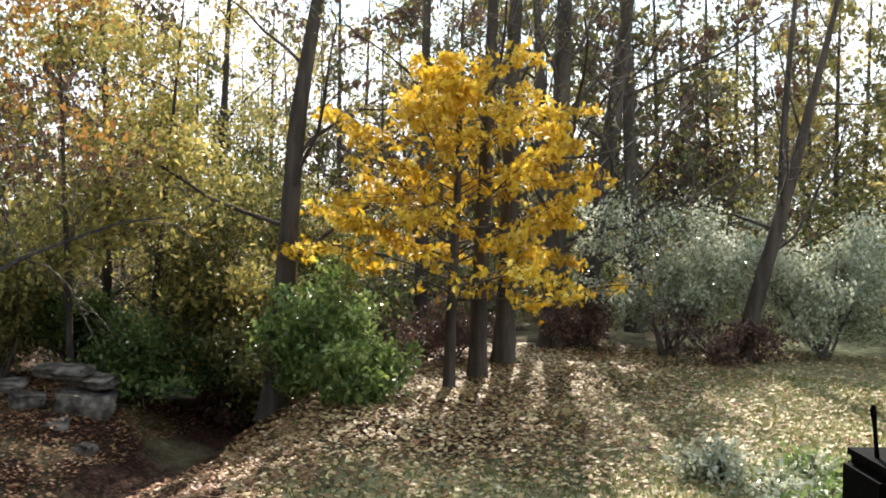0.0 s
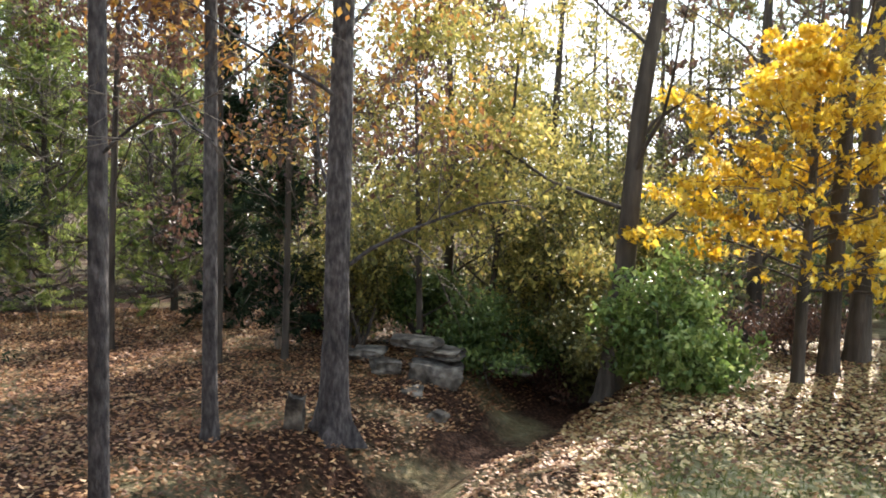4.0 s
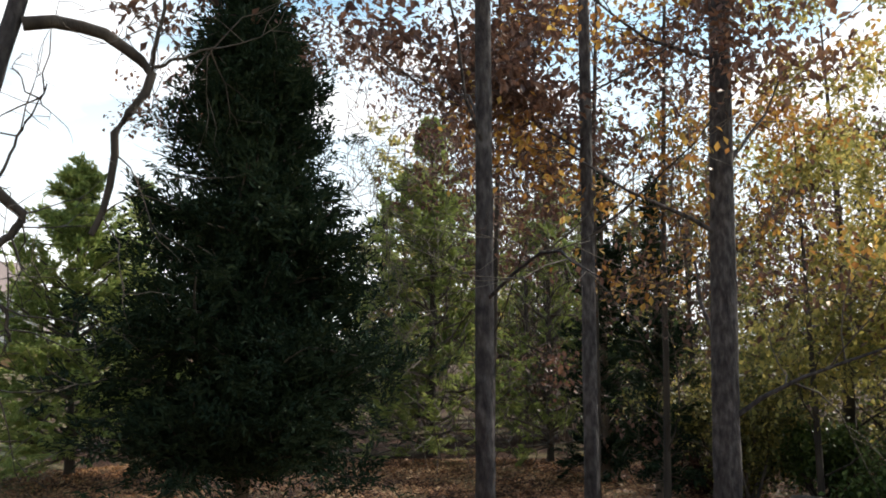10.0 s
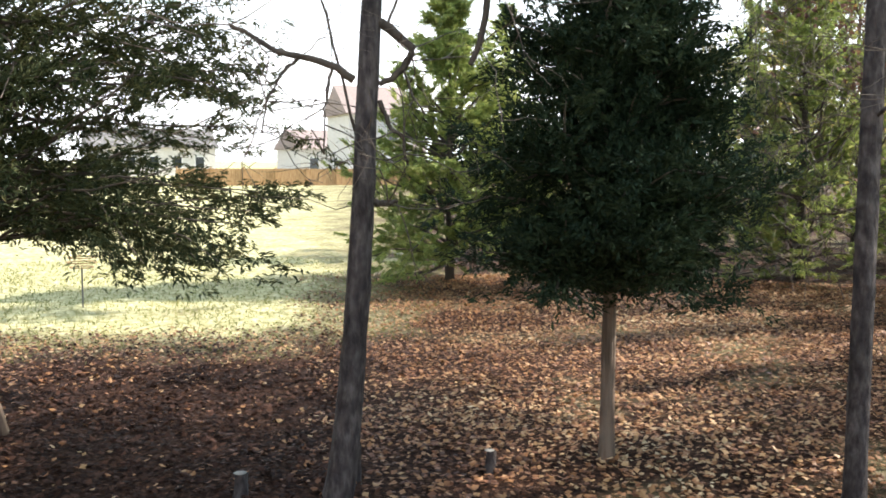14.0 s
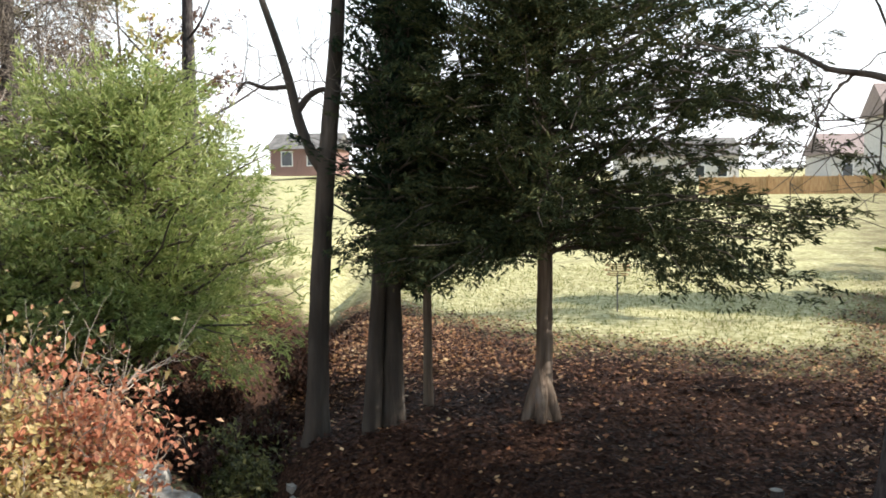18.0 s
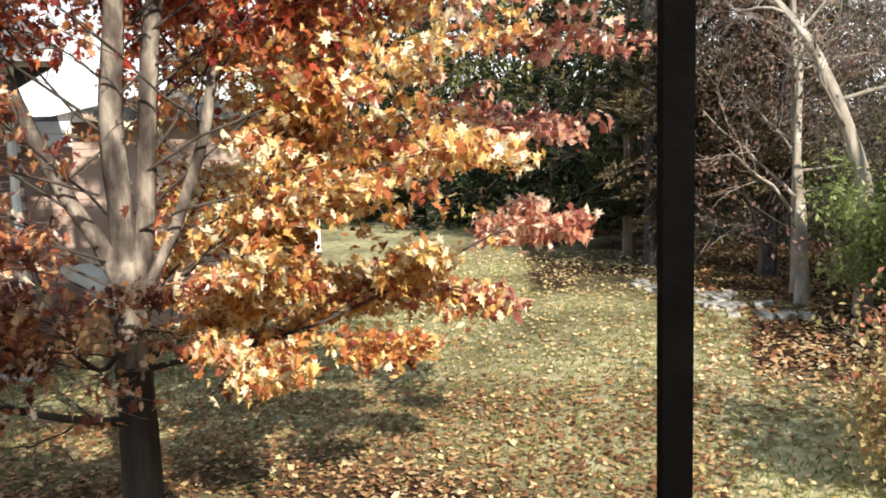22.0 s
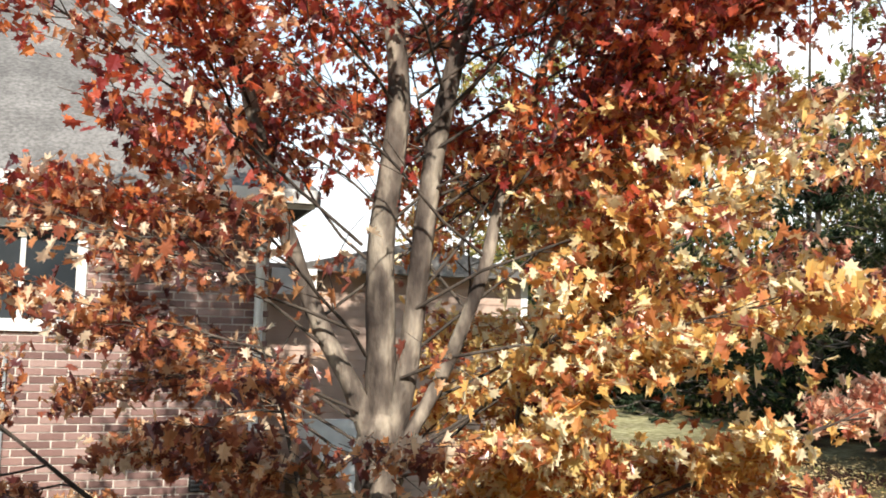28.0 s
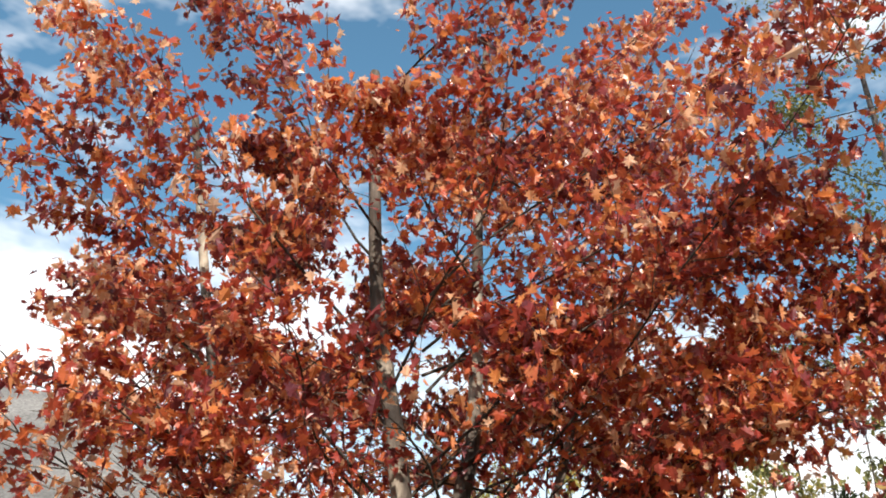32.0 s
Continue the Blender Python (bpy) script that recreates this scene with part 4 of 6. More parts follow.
def forked_tree():
    rng = np.random.default_rng(95)
    t = thing("forked_tree", base_at(-6.95, -1.98), "dark bare tree with a forked crooked crown by the creek", "tree")
    part("trunk", trunk_mesh("trunk", [(0, 0, 0), (0, 0.05, 1.2), (0, 0.13, 2.2), (-0.03, 0.22, 3.1), (-0.1, 0.32, 5)], [0.085, 0.076, 0.068, 0.055, 0.03], BARK_DARK, rng, flare=0.35), t)
    for pts, r in (([(0, 0.13, 2.08), (0, 0.02, 2.24), (0, -0.08, 2.48), (0, -0.13, 2.75), (0, -0.22, 3.05), (0, -0.34, 3.4)], 0.05), ([(0, -0.1, 2.55), (0, 0.0, 2.68), (0, 0.1, 2.73), (0, 0.24, 2.70)], 0.032),
                   ([(0, -0.15, 2.75), (0, -0.33, 2.74), (0, -0.48, 2.80), (0, -0.55, 2.72)], 0.02)):
        p = np.array(pts, float)
        s, u = np.linspace(0, 1, len(p)), np.linspace(0, 1, 14)
        q = np.stack([np.interp(u, s, p[:, j]) for j in range(3)], 1)
        q[1:-1] = 0.25 * q[:-2] + 0.5 * q[1:-1] + 0.25 * q[2:]
        v, f = tubes([(q, np.linspace(r, r * 0.5, 14))], 7)
        part("limb", mesh("limb", v, f, BARK_DARK, True), t)
        lines, tips = {}, []
        for _ in range(7):
            grow(rng, q[rng.integers(5, 14)], rng.normal(0, 1, 3) + [0, 0, 0.4], 0.7, 0.006, 1, lines, tips, 4, 0.25, 0.03)
        limb_part(lines, [1, 0], 3, "twig_mass", TWIG, t)


forked_tree()

# ---- juniper, pale leaning trunks and thicket ----
conifer("green_juniper", -8.95, -4.36, 2.85, 1.92, 0.62, "broad bright green juniper over the creek", 101, L_JUNIPER, 62000, 0.085, trunk_r=0.075, profile=0.34, squat=0.6, aspect=0.22, whorls=44, tuft=0.15)


def pale_tree(x, y, pts, r, label, seed, limbs=6, bark=BARK_PALE, leaf=None, count=0, limb_len=1.6):
    rad = np.linspace(r, r * 0.35, len(pts))
    return broadleaf("pale_tree", x, y, pts, rad, label, seed, bark, limbs, 0.35, limb_len, 0.5, leaf, count, 0.05, 0.2, 2, 5, twig=TWIG_PALE, flare=0.25, wander=0.24)


pale_tree(-7.55, -6.3, [(0, 0, 0), (-0.25, -0.25, 1.0), (-0.4, -0.45, 1.7), (-0.5, -0.6, 3.4)], 0.075, "pale leaning trunk at the edge of the thicket", 111, leaf=L_BROWN, count=1500)
pale_tree(-7.85, -6.6, [(0, 0, 0), (0.0, -0.05, 1.2), (-0.1, -0.1, 3.0)], 0.07, "pale upright trunk at the edge of the thicket", 112, leaf=L_BROWN, count=1500)
pale_tree(-7.6, -5.65, [(0, 0, 0), (0.0, -0.0, 1.3), (0.12, -0.2, 2.0), (0.25, -0.45, 2.65), (0.2, -0.9, 3.1), (0.3, -1.3, 3.5)], 0.085, "pale crooked trunk leaning out of the thicket", 113, limbs=9, limb_len=1.2)
wood_trunk(-12.2, -7.7, 8.5, 0.14, (0.1, 0.1), "tall grey-barked tree with pale broken limbs", 114, limb_from=0.25, limb_len=2.4, bark=BARK)
wood_trunk(-13.8, -5.7, 9.5, 0.13, (0.1, 0.1), "tall grey-barked bare tree behind the juniper", 115, limb_from=0.35, limb_len=2.6, bark=BARK)
wood_trunk(-11.2, -9.4, 7.5, 0.10, (0.2, 0.1), "bare brown-twigged tree in the thicket", 116, L_BROWN, 3500, 0.05, limb_from=0.15, limb_len=2.4, bark=BARK)
conifer("brown_cedar", -8.7, -7.75, 5.2, 1.1, 1.2, "dying cedar with brown and green foliage", 117, L_CEDAR_DRY, 16000, 0.085, trunk_r=0.08)
conifer("dark_cedar", -8.7, -10.2, 5.5, 1.7, 0.9, "dark cedar behind the pale trunks", 125, L_CEDAR2, 22000, 0.085, trunk_r=0.09)
conifer("brown_cedar", -8.3, -8.7, 5.0, 1.3, 1.1, "drying brown cedar at the end of the lawn", 118, L_CEDAR_DRY, 22000, 0.085, trunk_r=0.08)
conifer("dark_cedar", -9.5, -13.0, 5.5, 1.9, 0.3, "dark cedar at the end of the lawn", 119, L_CEDAR, 15000, 0.11, trunk_r=0.09)
conifer("dark_cedar", -11.2, -12.6, 5.5, 1.8, 0.3, "dark cedar at the end of the lawn", 123, L_CEDAR, 12000, 0.11, trunk_r=0.09)
conifer("dark_cedar", -7.6, -18.0, 5.8, 2.0, 0.3, "dark cedar beyond the end of the lawn", 124, L_CEDAR, 11000, 0.12, trunk_r=0.09)
conifer("dark_cedar", -8.4, -15.5, 5.8, 2.0, 0.3, "dark cedar at the end of the lawn", 120, L_CEDAR, 15000, 0.11, trunk_r=0.09)
wood_trunk(-11.5, -11.0, 8.0, 0.12, (0.2, 0.1), "bare brown-twigged tree in the thicket", 121, L_BROWN, 3500, 0.06, limb_from=0.2, limb_len=3.0, bark=BARK)
wood_trunk(-8.6, -7.6, 6.0, 0.08, (-0.2, 0.1), "bare brown-twigged tree in the thicket", 122, L_BROWN, 2500, 0.05, limb_from=0.15, limb_len=2.2, bark=BARK)

# ---- bushes at the near bank ----
shrub("cedar_brush", -7.75, -5.15, 1.0, 0.8, 1.55, "yellow-green cedar brush beside the juniper", 142, L_JUNIPER, 9000, 0.06, stems=16)
shrub("red_shrub", -4.75, -2.75, 0.42, 0.42, 1.12, "bush with orange-red autumn leaves on the near bank", 131, L_RED, 4000, 0.048, stems=20, twig=TWIG_PALE)
shrub("tan_shrub", -4.35, -3.0, 0.5, 0.5, 1.05, "bush with fading yellow and tan leaves", 132, L_TAN, 4000, 0.046, stems=22, twig=TWIG_PALE, second=(L_RED, 900))
shrub("tan_shrub", -4.3, -2.6, 0.38, 0.4, 0.6, "bush with fading yellow and tan leaves", 133, L_TAN, 3200, 0.046, stems=15, twig=TWIG_PALE)
shrub("bare_sprouts", -4.8, -2.85, 0.25, 0.25, 1.5, "pale bare sprouts with a few last leaves", 143, L_TAN, 90, 0.06, stems=9, twig=TWIG_PALE)
shrub("grass_clump", -6.75, -2.45, 0.45, 0.4, 0.45, "grey-green weeds on the creek bank", 134, L_OLIVE, 1500, 0.05, stems=14)
shrub("brown_shrub", -6.5, -2.9, 0.6, 0.4, 0.22, "reddish brush darkened for the shade of the creek hollow", 136, L_SHADED, 2200, 0.05, stems=12)
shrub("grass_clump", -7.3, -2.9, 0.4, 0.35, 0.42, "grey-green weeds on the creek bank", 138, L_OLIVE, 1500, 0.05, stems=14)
shrub("brown_shrub", -7.7, -2.6, 0.7, 0.4, 0.32, "reddish brush darkened for the shade of the creek hollow", 139, L_SHADED, 2500, 0.05, stems=12)
shrub("brown_shrub", -8.4, -3.5, 0.8, 0.5, 0.35, "reddish brush darkened for the shade of the creek hollow", 140, L_SHADED, 3500, 0.05, stems=12)
shrub("brown_shrub", -9.3, -2.7, 0.9, 0.4, 0.28, "reddish brush darkened for the shade of the creek hollow", 141, L_SHADED, 3000, 0.05, stems=12)
for i, (wx, wy, wr, wh) in enumerate(((2.15, 5.5, 0.35, 0.3), (2.2, 4.95, 0.35, 0.28), (1.85, 6.1, 0.18, 0.3), (2.45, 5.9, 0.4, 0.26))):
    shrub("weed_clump", wx, wy, wr, wr, wh, "pale yellow-green weeds in the lawn", 144 + i, L_SILVER if i % 2 == 0 else L_FRESH, 900, 0.045, stems=12, group="lawn weeds", low=0.04)


# ---- the red and orange maple beside the house ----
def big_maple():
    rng = np.random.default_rng(151)
    x, y = -0.83, -5.37
    t = thing("red_maple", base_at(x, y), "maple with orange, yellow and red autumn leaves", "tree")
    # the house shadow on the lower trunk is put in as darker bark
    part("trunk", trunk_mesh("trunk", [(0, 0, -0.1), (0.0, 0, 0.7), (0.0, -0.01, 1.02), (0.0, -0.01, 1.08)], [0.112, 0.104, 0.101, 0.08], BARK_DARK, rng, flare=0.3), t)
    # the same trunk above the shadow line, in the paler bark of the stems
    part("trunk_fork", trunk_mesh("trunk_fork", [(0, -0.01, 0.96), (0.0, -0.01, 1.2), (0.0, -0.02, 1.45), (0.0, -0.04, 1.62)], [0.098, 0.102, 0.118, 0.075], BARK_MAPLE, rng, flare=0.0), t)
    stems = [([(0.0, -0.03, 1.42), (0.0, -0.05, 1.88), (0.03, -0.06, 2.42), (-0.02, -0.06, 2.75), (-0.05, -0.06, 3.1), (0.0, -0.1, 3.55), (0.07, -0.12, 3.95), (0.14, -0.14, 4.4), (0.2, -0.2, 5.9)], 0.078),
             ([(0.02, -0.02, 1.45), (0.12, -0.04, 1.72), (0.28, -0.08, 1.98), (0.42, -0.14, 2.35), (0.56, -0.18, 2.75), (0.68, -0.22, 3.2), (0.83, -0.25, 3.65), (0.95, -0.3, 4.1), (1.2, -0.3, 5.4)], 0.056),
             ([(-0.06, -0.02, 1.5), (-0.12, 0.0, 1.86), (-0.19, 0.0, 2.76), (-0.29, 0.02, 3.3), (-0.35, 0.0, 3.52), (-0.40, -0.05, 4.1), (-0.42, -0.1, 4.95), (-0.5, -0.1, 6.3)], 0.06),
             ([(-0.06, 0.02, 1.4), (-0.26, 0.06, 1.78), (-0.43, 0.1, 2.24), (-0.50, 0.1, 2.6), (-0.72, 0.05, 3.25), (-0.86, 0.02, 3.62), (-1.1, 0.0, 4.9)], 0.042)]
    lines, tips = {}, []
    for k0, (pts, r) in enumerate(stems):
        p = np.array(pts, float)
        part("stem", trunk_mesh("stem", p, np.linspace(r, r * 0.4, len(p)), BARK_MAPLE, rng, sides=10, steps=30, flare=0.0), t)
        s = np.linspace(0, 1, len(p))
        for i in range(10):
            f = 0.14 + 0.84 * (i + rng.uniform(0, 1)) / 10
            q = np.array([np.interp(f, s, p[:, c]) for c in range(3)])
            yaw = i * 2.4 + k0 * 1.3 + rng.uniform(-0.5, 0.5)
            if math.sin(yaw - 0.2) > 0.75 and q[2] < 4.6 and rng.uniform() < 0.8:
                yaw += math.pi * rng.choice([-0.45, 0.45])
            spray(rng, q, (math.cos(yaw), math.sin(yaw), 0.75 + 0.3 * f), rng.uniform(1.3, 2.2) * (1.15 - 0.45 * f), 0.009, lines, tips, 10, 0.44, 0.0, 0.16)
    lows = [([(0.05, 0, 0.72), (0.35, 0.05, 0.80), (0.85, 0.0, 0.98), (1.2, 0.0, 1.25), (1.6, 0.05, 1.6)], 0.028),
            ([(0.03, 0.05, 1.2), (0.2, 0.2, 1.05), (0.38, 0.3, 1.25), (0.5, 0.35, 1.7), (0.62, 0.4, 2.0)], 0.018),
            ([(-0.05, 0.02, 1.05), (-0.4, 0.1, 1.25), (-0.58, 0.13, 1.42), (-0.65, 0.15, 1.95), (-0.8, 0.2, 2.3)], 0.019),
            ([(-0.05, 0, 1.0), (-0.5, 0.15, 1.08), (-0.95, 0.26, 1.16), (-1.5, 0.5, 1.43), (-2.1, 0.75, 1.75)], 0.019)]
    for pts, r in lows:
        p = np.array(pts, float)
        u, s = np.linspace(0, 1, 16), np.linspace(0, 1, len(p))
        q = np.stack([np.interp(u, s, p[:, c]) for c in range(3)], 1)
        q[1:-1] = 0.25 * q[:-2] + 0.5 * q[1:-1] + 0.25 * q[2:]
        v, f = tubes([(q, np.linspace(r, r * 0.2, 16))], 7)
        part("limb", mesh("limb", v, f, BARK_DARK, True), t)
        for i in range(11):
            at = q[int(2 + 13 * (i + rng.uniform(0, 1)) / 11)]
            ahead = unit(q[-1] - q[4])
            sgn = 1 if i % 2 else -1
            spray(rng, at, (0.6 * ahead[0] - sgn * 0.8 * ahead[1], 0.6 * ahead[1] + sgn * 0.8 * ahead[0], 0.12), rng.uniform(0.45, 0.95), 0.006, lines, tips, 6, 0.5, 0.0, 0.03)
    for yaw, z, ln, up in [(172, 1.75, 2.7, 0.22), (158, 1.55, 2.6, 0.16), (140, 1.5, 2.2, 0.12), (185, 2.0, 2.8, 0.30), (150, 2.2, 2.7, 0.28), (165, 2.6, 2.8, 0.30), (200, 1.5, 2.2, 0.15), (128, 1.9, 2.1, 0.22), (20, 1.75, 1.6, 0.08), (-15, 1.7, 1.9, 0.05),
                           (40, 2.0, 1.6, 0.10), (-40, 1.6, 1.7, 0.05), (5, 2.1, 2.0, 0.12), (60, 1.45, 1.0, 0.0), (105, 1.35, 0.8, -0.05), (120, 1.45, 1.1, 0.0), (-70, 1.5, 1.6, 0.1), (-110, 1.4, 1.7, 0.1), (225, 1.5, 1.8, 0.12), (2, 2.5, 2.4, 0.2),
                           (178, 3.0, 2.8, 0.35), (160, 3.2, 2.7, 0.4), (145, 3.5, 2.4, 0.4), (195, 3.4, 2.8, 0.4), (168, 3.9, 2.8, 0.45), (185, 4.3, 2.8, 0.45), (152, 4.4, 2.6, 0.5), (210, 4.0, 2.6, 0.45), (172, 4.9, 2.6, 0.5), (135, 4.1, 2.0, 0.5), (0, 3.4, 2.4, 0.4), (20, 4.0, 2.2, 0.45), (-25, 3.8, 2.3, 0.4), (10, 4.7, 2.2, 0.5), (165, 2.9, 3.2, 0.2), (180, 2.7, 3.2, 0.2), (150, 3.0, 3.1, 0.25), (172, 3.4, 3.2, 0.28)]:
        yw = radians(yaw)
        spray(rng, (0.12 * math.cos(yw), 0.05 * math.sin(yw), z - 0.12), (math.cos(yw), math.sin(yw), up + 0.38), ln, 0.009, lines, tips, 11, 0.38, 0.0, 0.13)
    for pts, rad in lines[1]:
        v, f = tubes([(pts, rad)], 5)
        part("limb", mesh("limb", v, f, BARK_DARK, True), t)
    limb_part(lines, [0], 3, "twig_mass", TWIG, t)
    tips = np.array(tips)

    def clear(c):
        """The crown is thin on the side towards the deck, where the stems show."""
        near = np.hypot(c[:, 0] - 0.95, c[:, 1] - 3.9) < 2.0
        aside, ahead = 0.97 * c[:, 0] - 0.22 * c[:, 1], 0.22 * c[:, 0] + 0.97 * c[:, 1]
        face = (ahead > 0.05) & (np.abs(aside + 0.05) < 0.42) & (c[:, 2] < 4.6) & (rng.uniform(0, 1, len(c)) < np.where(c[:, 2] < 1.5, 0.75, 0.5))
        core = (c[:, 2] > 2.3) & (c[:, 2] < 3.7) & (np.abs(aside + 0.1) < 0.6) & (rng.uniform(0, 1, len(c)) < 0.3)
        wall = (c[:, 0] > 0.25) & (c[:, 0] < 0.9) & (c[:, 2] > 1.1) & (c[:, 2] < 2.5) & (rng.uniform(0, 1, len(c)) < 0.3)
        return c[~near & ~face & ~core & ~wall & (c[:, 2] > np.where(c[:, 0] > -0.2, 1.0, 0.95) + 0.05 * np.sin(7 * c[:, 0])) & ~((c[:, 0] > -0.5) & (c[:, 1] > 1.5))]
    turn_z = 2.85 + 0.55 * np.clip(-tips[:, 0] - 0.7, 0, 1.6) + rng.normal(0, 0.2, len(tips))
    thin = (tips[:, 2] > 2.7) & (tips[:, 2] < 4.0) & (rng.uniform(0, 1, len(tips)) < np.clip(0.15 + 0.35 * tips[:, 0], 0, 0.45))
    tips, turn_z = tips[~thin], turn_z[~thin]
    lowp, high = tips[tips[:, 2] < turn_z], tips[tips[:, 2] >= turn_z - 0.15]
    tip = lowp[:, 0] + rng.normal(0, 0.18, len(lowp)) < -1.75
    west, east, ends = lowp[(lowp[:, 0] < -0.2) & ~tip], lowp[lowp[:, 0] >= -0.35], lowp[tip]
    crown_part(t, clear(scatter(rng, ends, 4200, 0.04) - [0, 0, 0.03]), 0.060, rng, L_MAPLE_PINK, shape="star", droop=0.6, label="pinkish-red leaves at the limb tips")
    crown_part(t, clear(scatter(rng, west, 24000, 0.045) - [0, 0, 0.03]), 0.062, rng, L_MAPLE_GOLD, shape="star", droop=0.6, label="golden-yellow and orange leaves")
    crown_part(t, clear(scatter(rng, east, 12500, 0.035) - [0, 0, 0.03]), 0.056, rng, L_MAPLE, shape="star", droop=0.6, label="rust-brown and orange lower leaves")
    crown_part(t, clear(scatter(rng, high, 62000, 0.05) - [0, 0, 0.03]), 0.054, rng, L_MAPLE_RED, shape="star", droop=0.6, label="deep red upper leaves")


big_maple()


# ================= far woods =================
def far_woods():
    rng = np.random.default_rng(201)
    protos = []
    for i, (leaf, n) in enumerate(((L_OLIVE, 3200), (L_GOLD, 2800), (L_BROWN, 2600), (None, 0), (L_OLIVE, 3200))):
        protos.append(wood_trunk(-26 + 2 * i, 30 + i, 11, 0.10, (0.3, 0.2), "distant woodland tree in thin autumn leaf", 210 + i, leaf, n, 0.2, limbs=16, limb_from=0.12, limb_len=3.6, depth=1))
    spots = []
    for az, r in [(q, rng.uniform(17, 34)) for q in np.concatenate([np.linspace(-38, 47, 60), np.linspace(113, 163, 36)])]:
        spots.append((az, r))
    spots += [(q, rng.uniform(34, 52)) for q in np.linspace(-36, 62, 22)]
    for i, (az, r) in enumerate(spots):
        r = max(r, 25.0) if -28 < az < 8 or az > 133 else r
        x, y = -math.sin(radians(az)) * r, math.cos(radians(az)) * r
        if abs(creek_distance(np.array([x]), np.array([y]))[0]) < 1.0:
            continue
        s = rng.uniform(0.36, 0.6) * (1.75 if r > 24 and (az < 12 or az > 140) else 1.15)
        copy_thing(protos[int(rng.integers(0, 5))], Matrix.Translation(base_at(x, y)) @ Matrix.Rotation(rng.uniform(0, 6.28), 4, "Z") @ Matrix.Scale(s, 4))


far_woods()
def undergrowth(leaf, n, seed, label, top, size, from_az=None, to_az=None, near=14.5, far=27):
    rng = np.random.default_rng(seed)
    k0 = n // 28
    az = np.where(rng.uniform(0, 1, k0) < 0.66, rng.uniform(-42, 33, k0), rng.uniform(112, 150, k0))
    az = az if from_az is None else rng.uniform(from_az, to_az, k0)
    r = rng.uniform(near, far, k0)
    z = rng.uniform(0, 1, k0) ** 1.3 * top * np.where((az > -28) & (az < 8) & (r < 21), 0.5, 1.0)
    i = rng.integers(0, k0, n)
    az, r, z = az[i], r[i], np.maximum(z[i] + rng.normal(0, 0.2, n), 0.02)
    x, y = -np.sin(np.radians(az)) * r + rng.normal(0, 0.3, n), np.cos(np.radians(az)) * r + rng.normal(0, 0.3, n)
    keep = (np.sin(az * 0.9 + seed) + np.sin(r * 1.3 + az) + rng.normal(0, 0.6, n)) > -0.7 + 1.9 * z / top
    c = np.stack([x, y, ground_z(x, y) + z], -1)[keep]
    v, f = leaves(c, size, rng, "leaf")
    tagged(new("undergrowth", mesh("undergrowth", v, f, leaf)), label, "undergrowth", kind="stuff")


undergrowth(L_OLIVE, 60000, 230, "tangled olive undergrowth of the wood", 4.6, 0.12)
undergrowth(L_GREEN, 26000, 231, "tangled green undergrowth of the wood", 3.2, 0.12)
undergrowth(L_GOLD, 26000, 232, "yellowing leaves of the far brush", 4.8, 0.11)
undergrowth(L_OLIVE, 34000, 235, "olive foliage of the far wood", 8.0, 0.15, -34, 12, 24, 34)
undergrowth(L_GOLD, 16000, 236, "yellowing foliage of the far wood", 8.5, 0.14, -34, 12, 24, 34)
undergrowth(L_CEDAR2, 42000, 234, "deep green foliage of the cedar thicket", 5.2, 0.16, 134, 160, 18, 25)
undergrowth(L_BROWN, 26000, 233, "dry brown leaves of the far brush", 4.6, 0.10)


def twig_tangle(n, seed, az0, az1, r0, r1, top, label, mat):
    """Bare crossing twigs of a thicket, too many to count."""
    rng = np.random.default_rng(seed)
    az, r = np.radians(rng.uniform(az0, az1, n)), rng.uniform(r0, r1, n)
    x, y = -np.sin(az) * r, np.cos(az) * r
    z = rng.uniform(0.1, 1, n) ** 1.1 * top
    c = np.stack([x, y, ground_z(x, y) + z], -1)
    d = rng.normal(0, 0.8, (n, 3)) + [0, 0, 0.5]
    d /= np.linalg.norm(d, axis=1)[:, None]
    ln = rng.uniform(0.25, 0.9, n)[:, None]
    bend = rng.normal(0, 0.07, (n, 3))
    lines = [(np.stack([p - q * l, p + b, p + q * l]), (0.006, 0.005, 0.002)) for p, q, l, b in zip(c, d, ln * 0.5, bend)]
    v, f = tubes(lines, 3)
    tagged(new("twig_tangle", mesh("twig_tangle", v, f, mat, True)), label, "twigs", kind="stuff")


twig_tangle(6000, 241, 117, 138, 11.0, 16.0, 5.2, "bare brown twigs of the thicket", TWIG)
twig_tangle(4500, 244, 117, 136, 11.5, 15.5, 5.2, "bare pale twigs of the thicket", TWIG_PALE)
twig_tangle(7000, 242, -26, 14, 18, 26, 8.5, "bare grey twigs at the wood's edge", TWIG)
twig_tangle(1200, 245, 36, 50, 11.5, 15, 5.5, "bare brown twigs behind the tall trunks", TWIG)
twig_tangle(2500, 243, 14, 40, 14, 20, 5.5, "bare grey twigs at the wood's edge", TWIG)


# ================= buildings =================
def box(x0, y0, z0, x1, y1, z1):
    v = np.array([(x, y, z) for x in (x0, x1) for y in (y0, y1) for z in (z0, z1)], float)
    return v, np.array([(0, 1, 3, 2), (4, 6, 7, 5), (0, 4, 5, 1), (2, 3, 7, 6), (0, 2, 6, 4), (1, 5, 7, 3)])


def boxes(rows):
    vs, fs = [], []
    for i, b in enumerate(rows):
        v, f = box(*b)
        vs.append(v)
        fs.append(f + 8 * i)
    return np.concatenate(vs), np.concatenate(fs)


def box_mesh(name, mat, *rows):
    return mesh(name, *boxes(rows), mat)


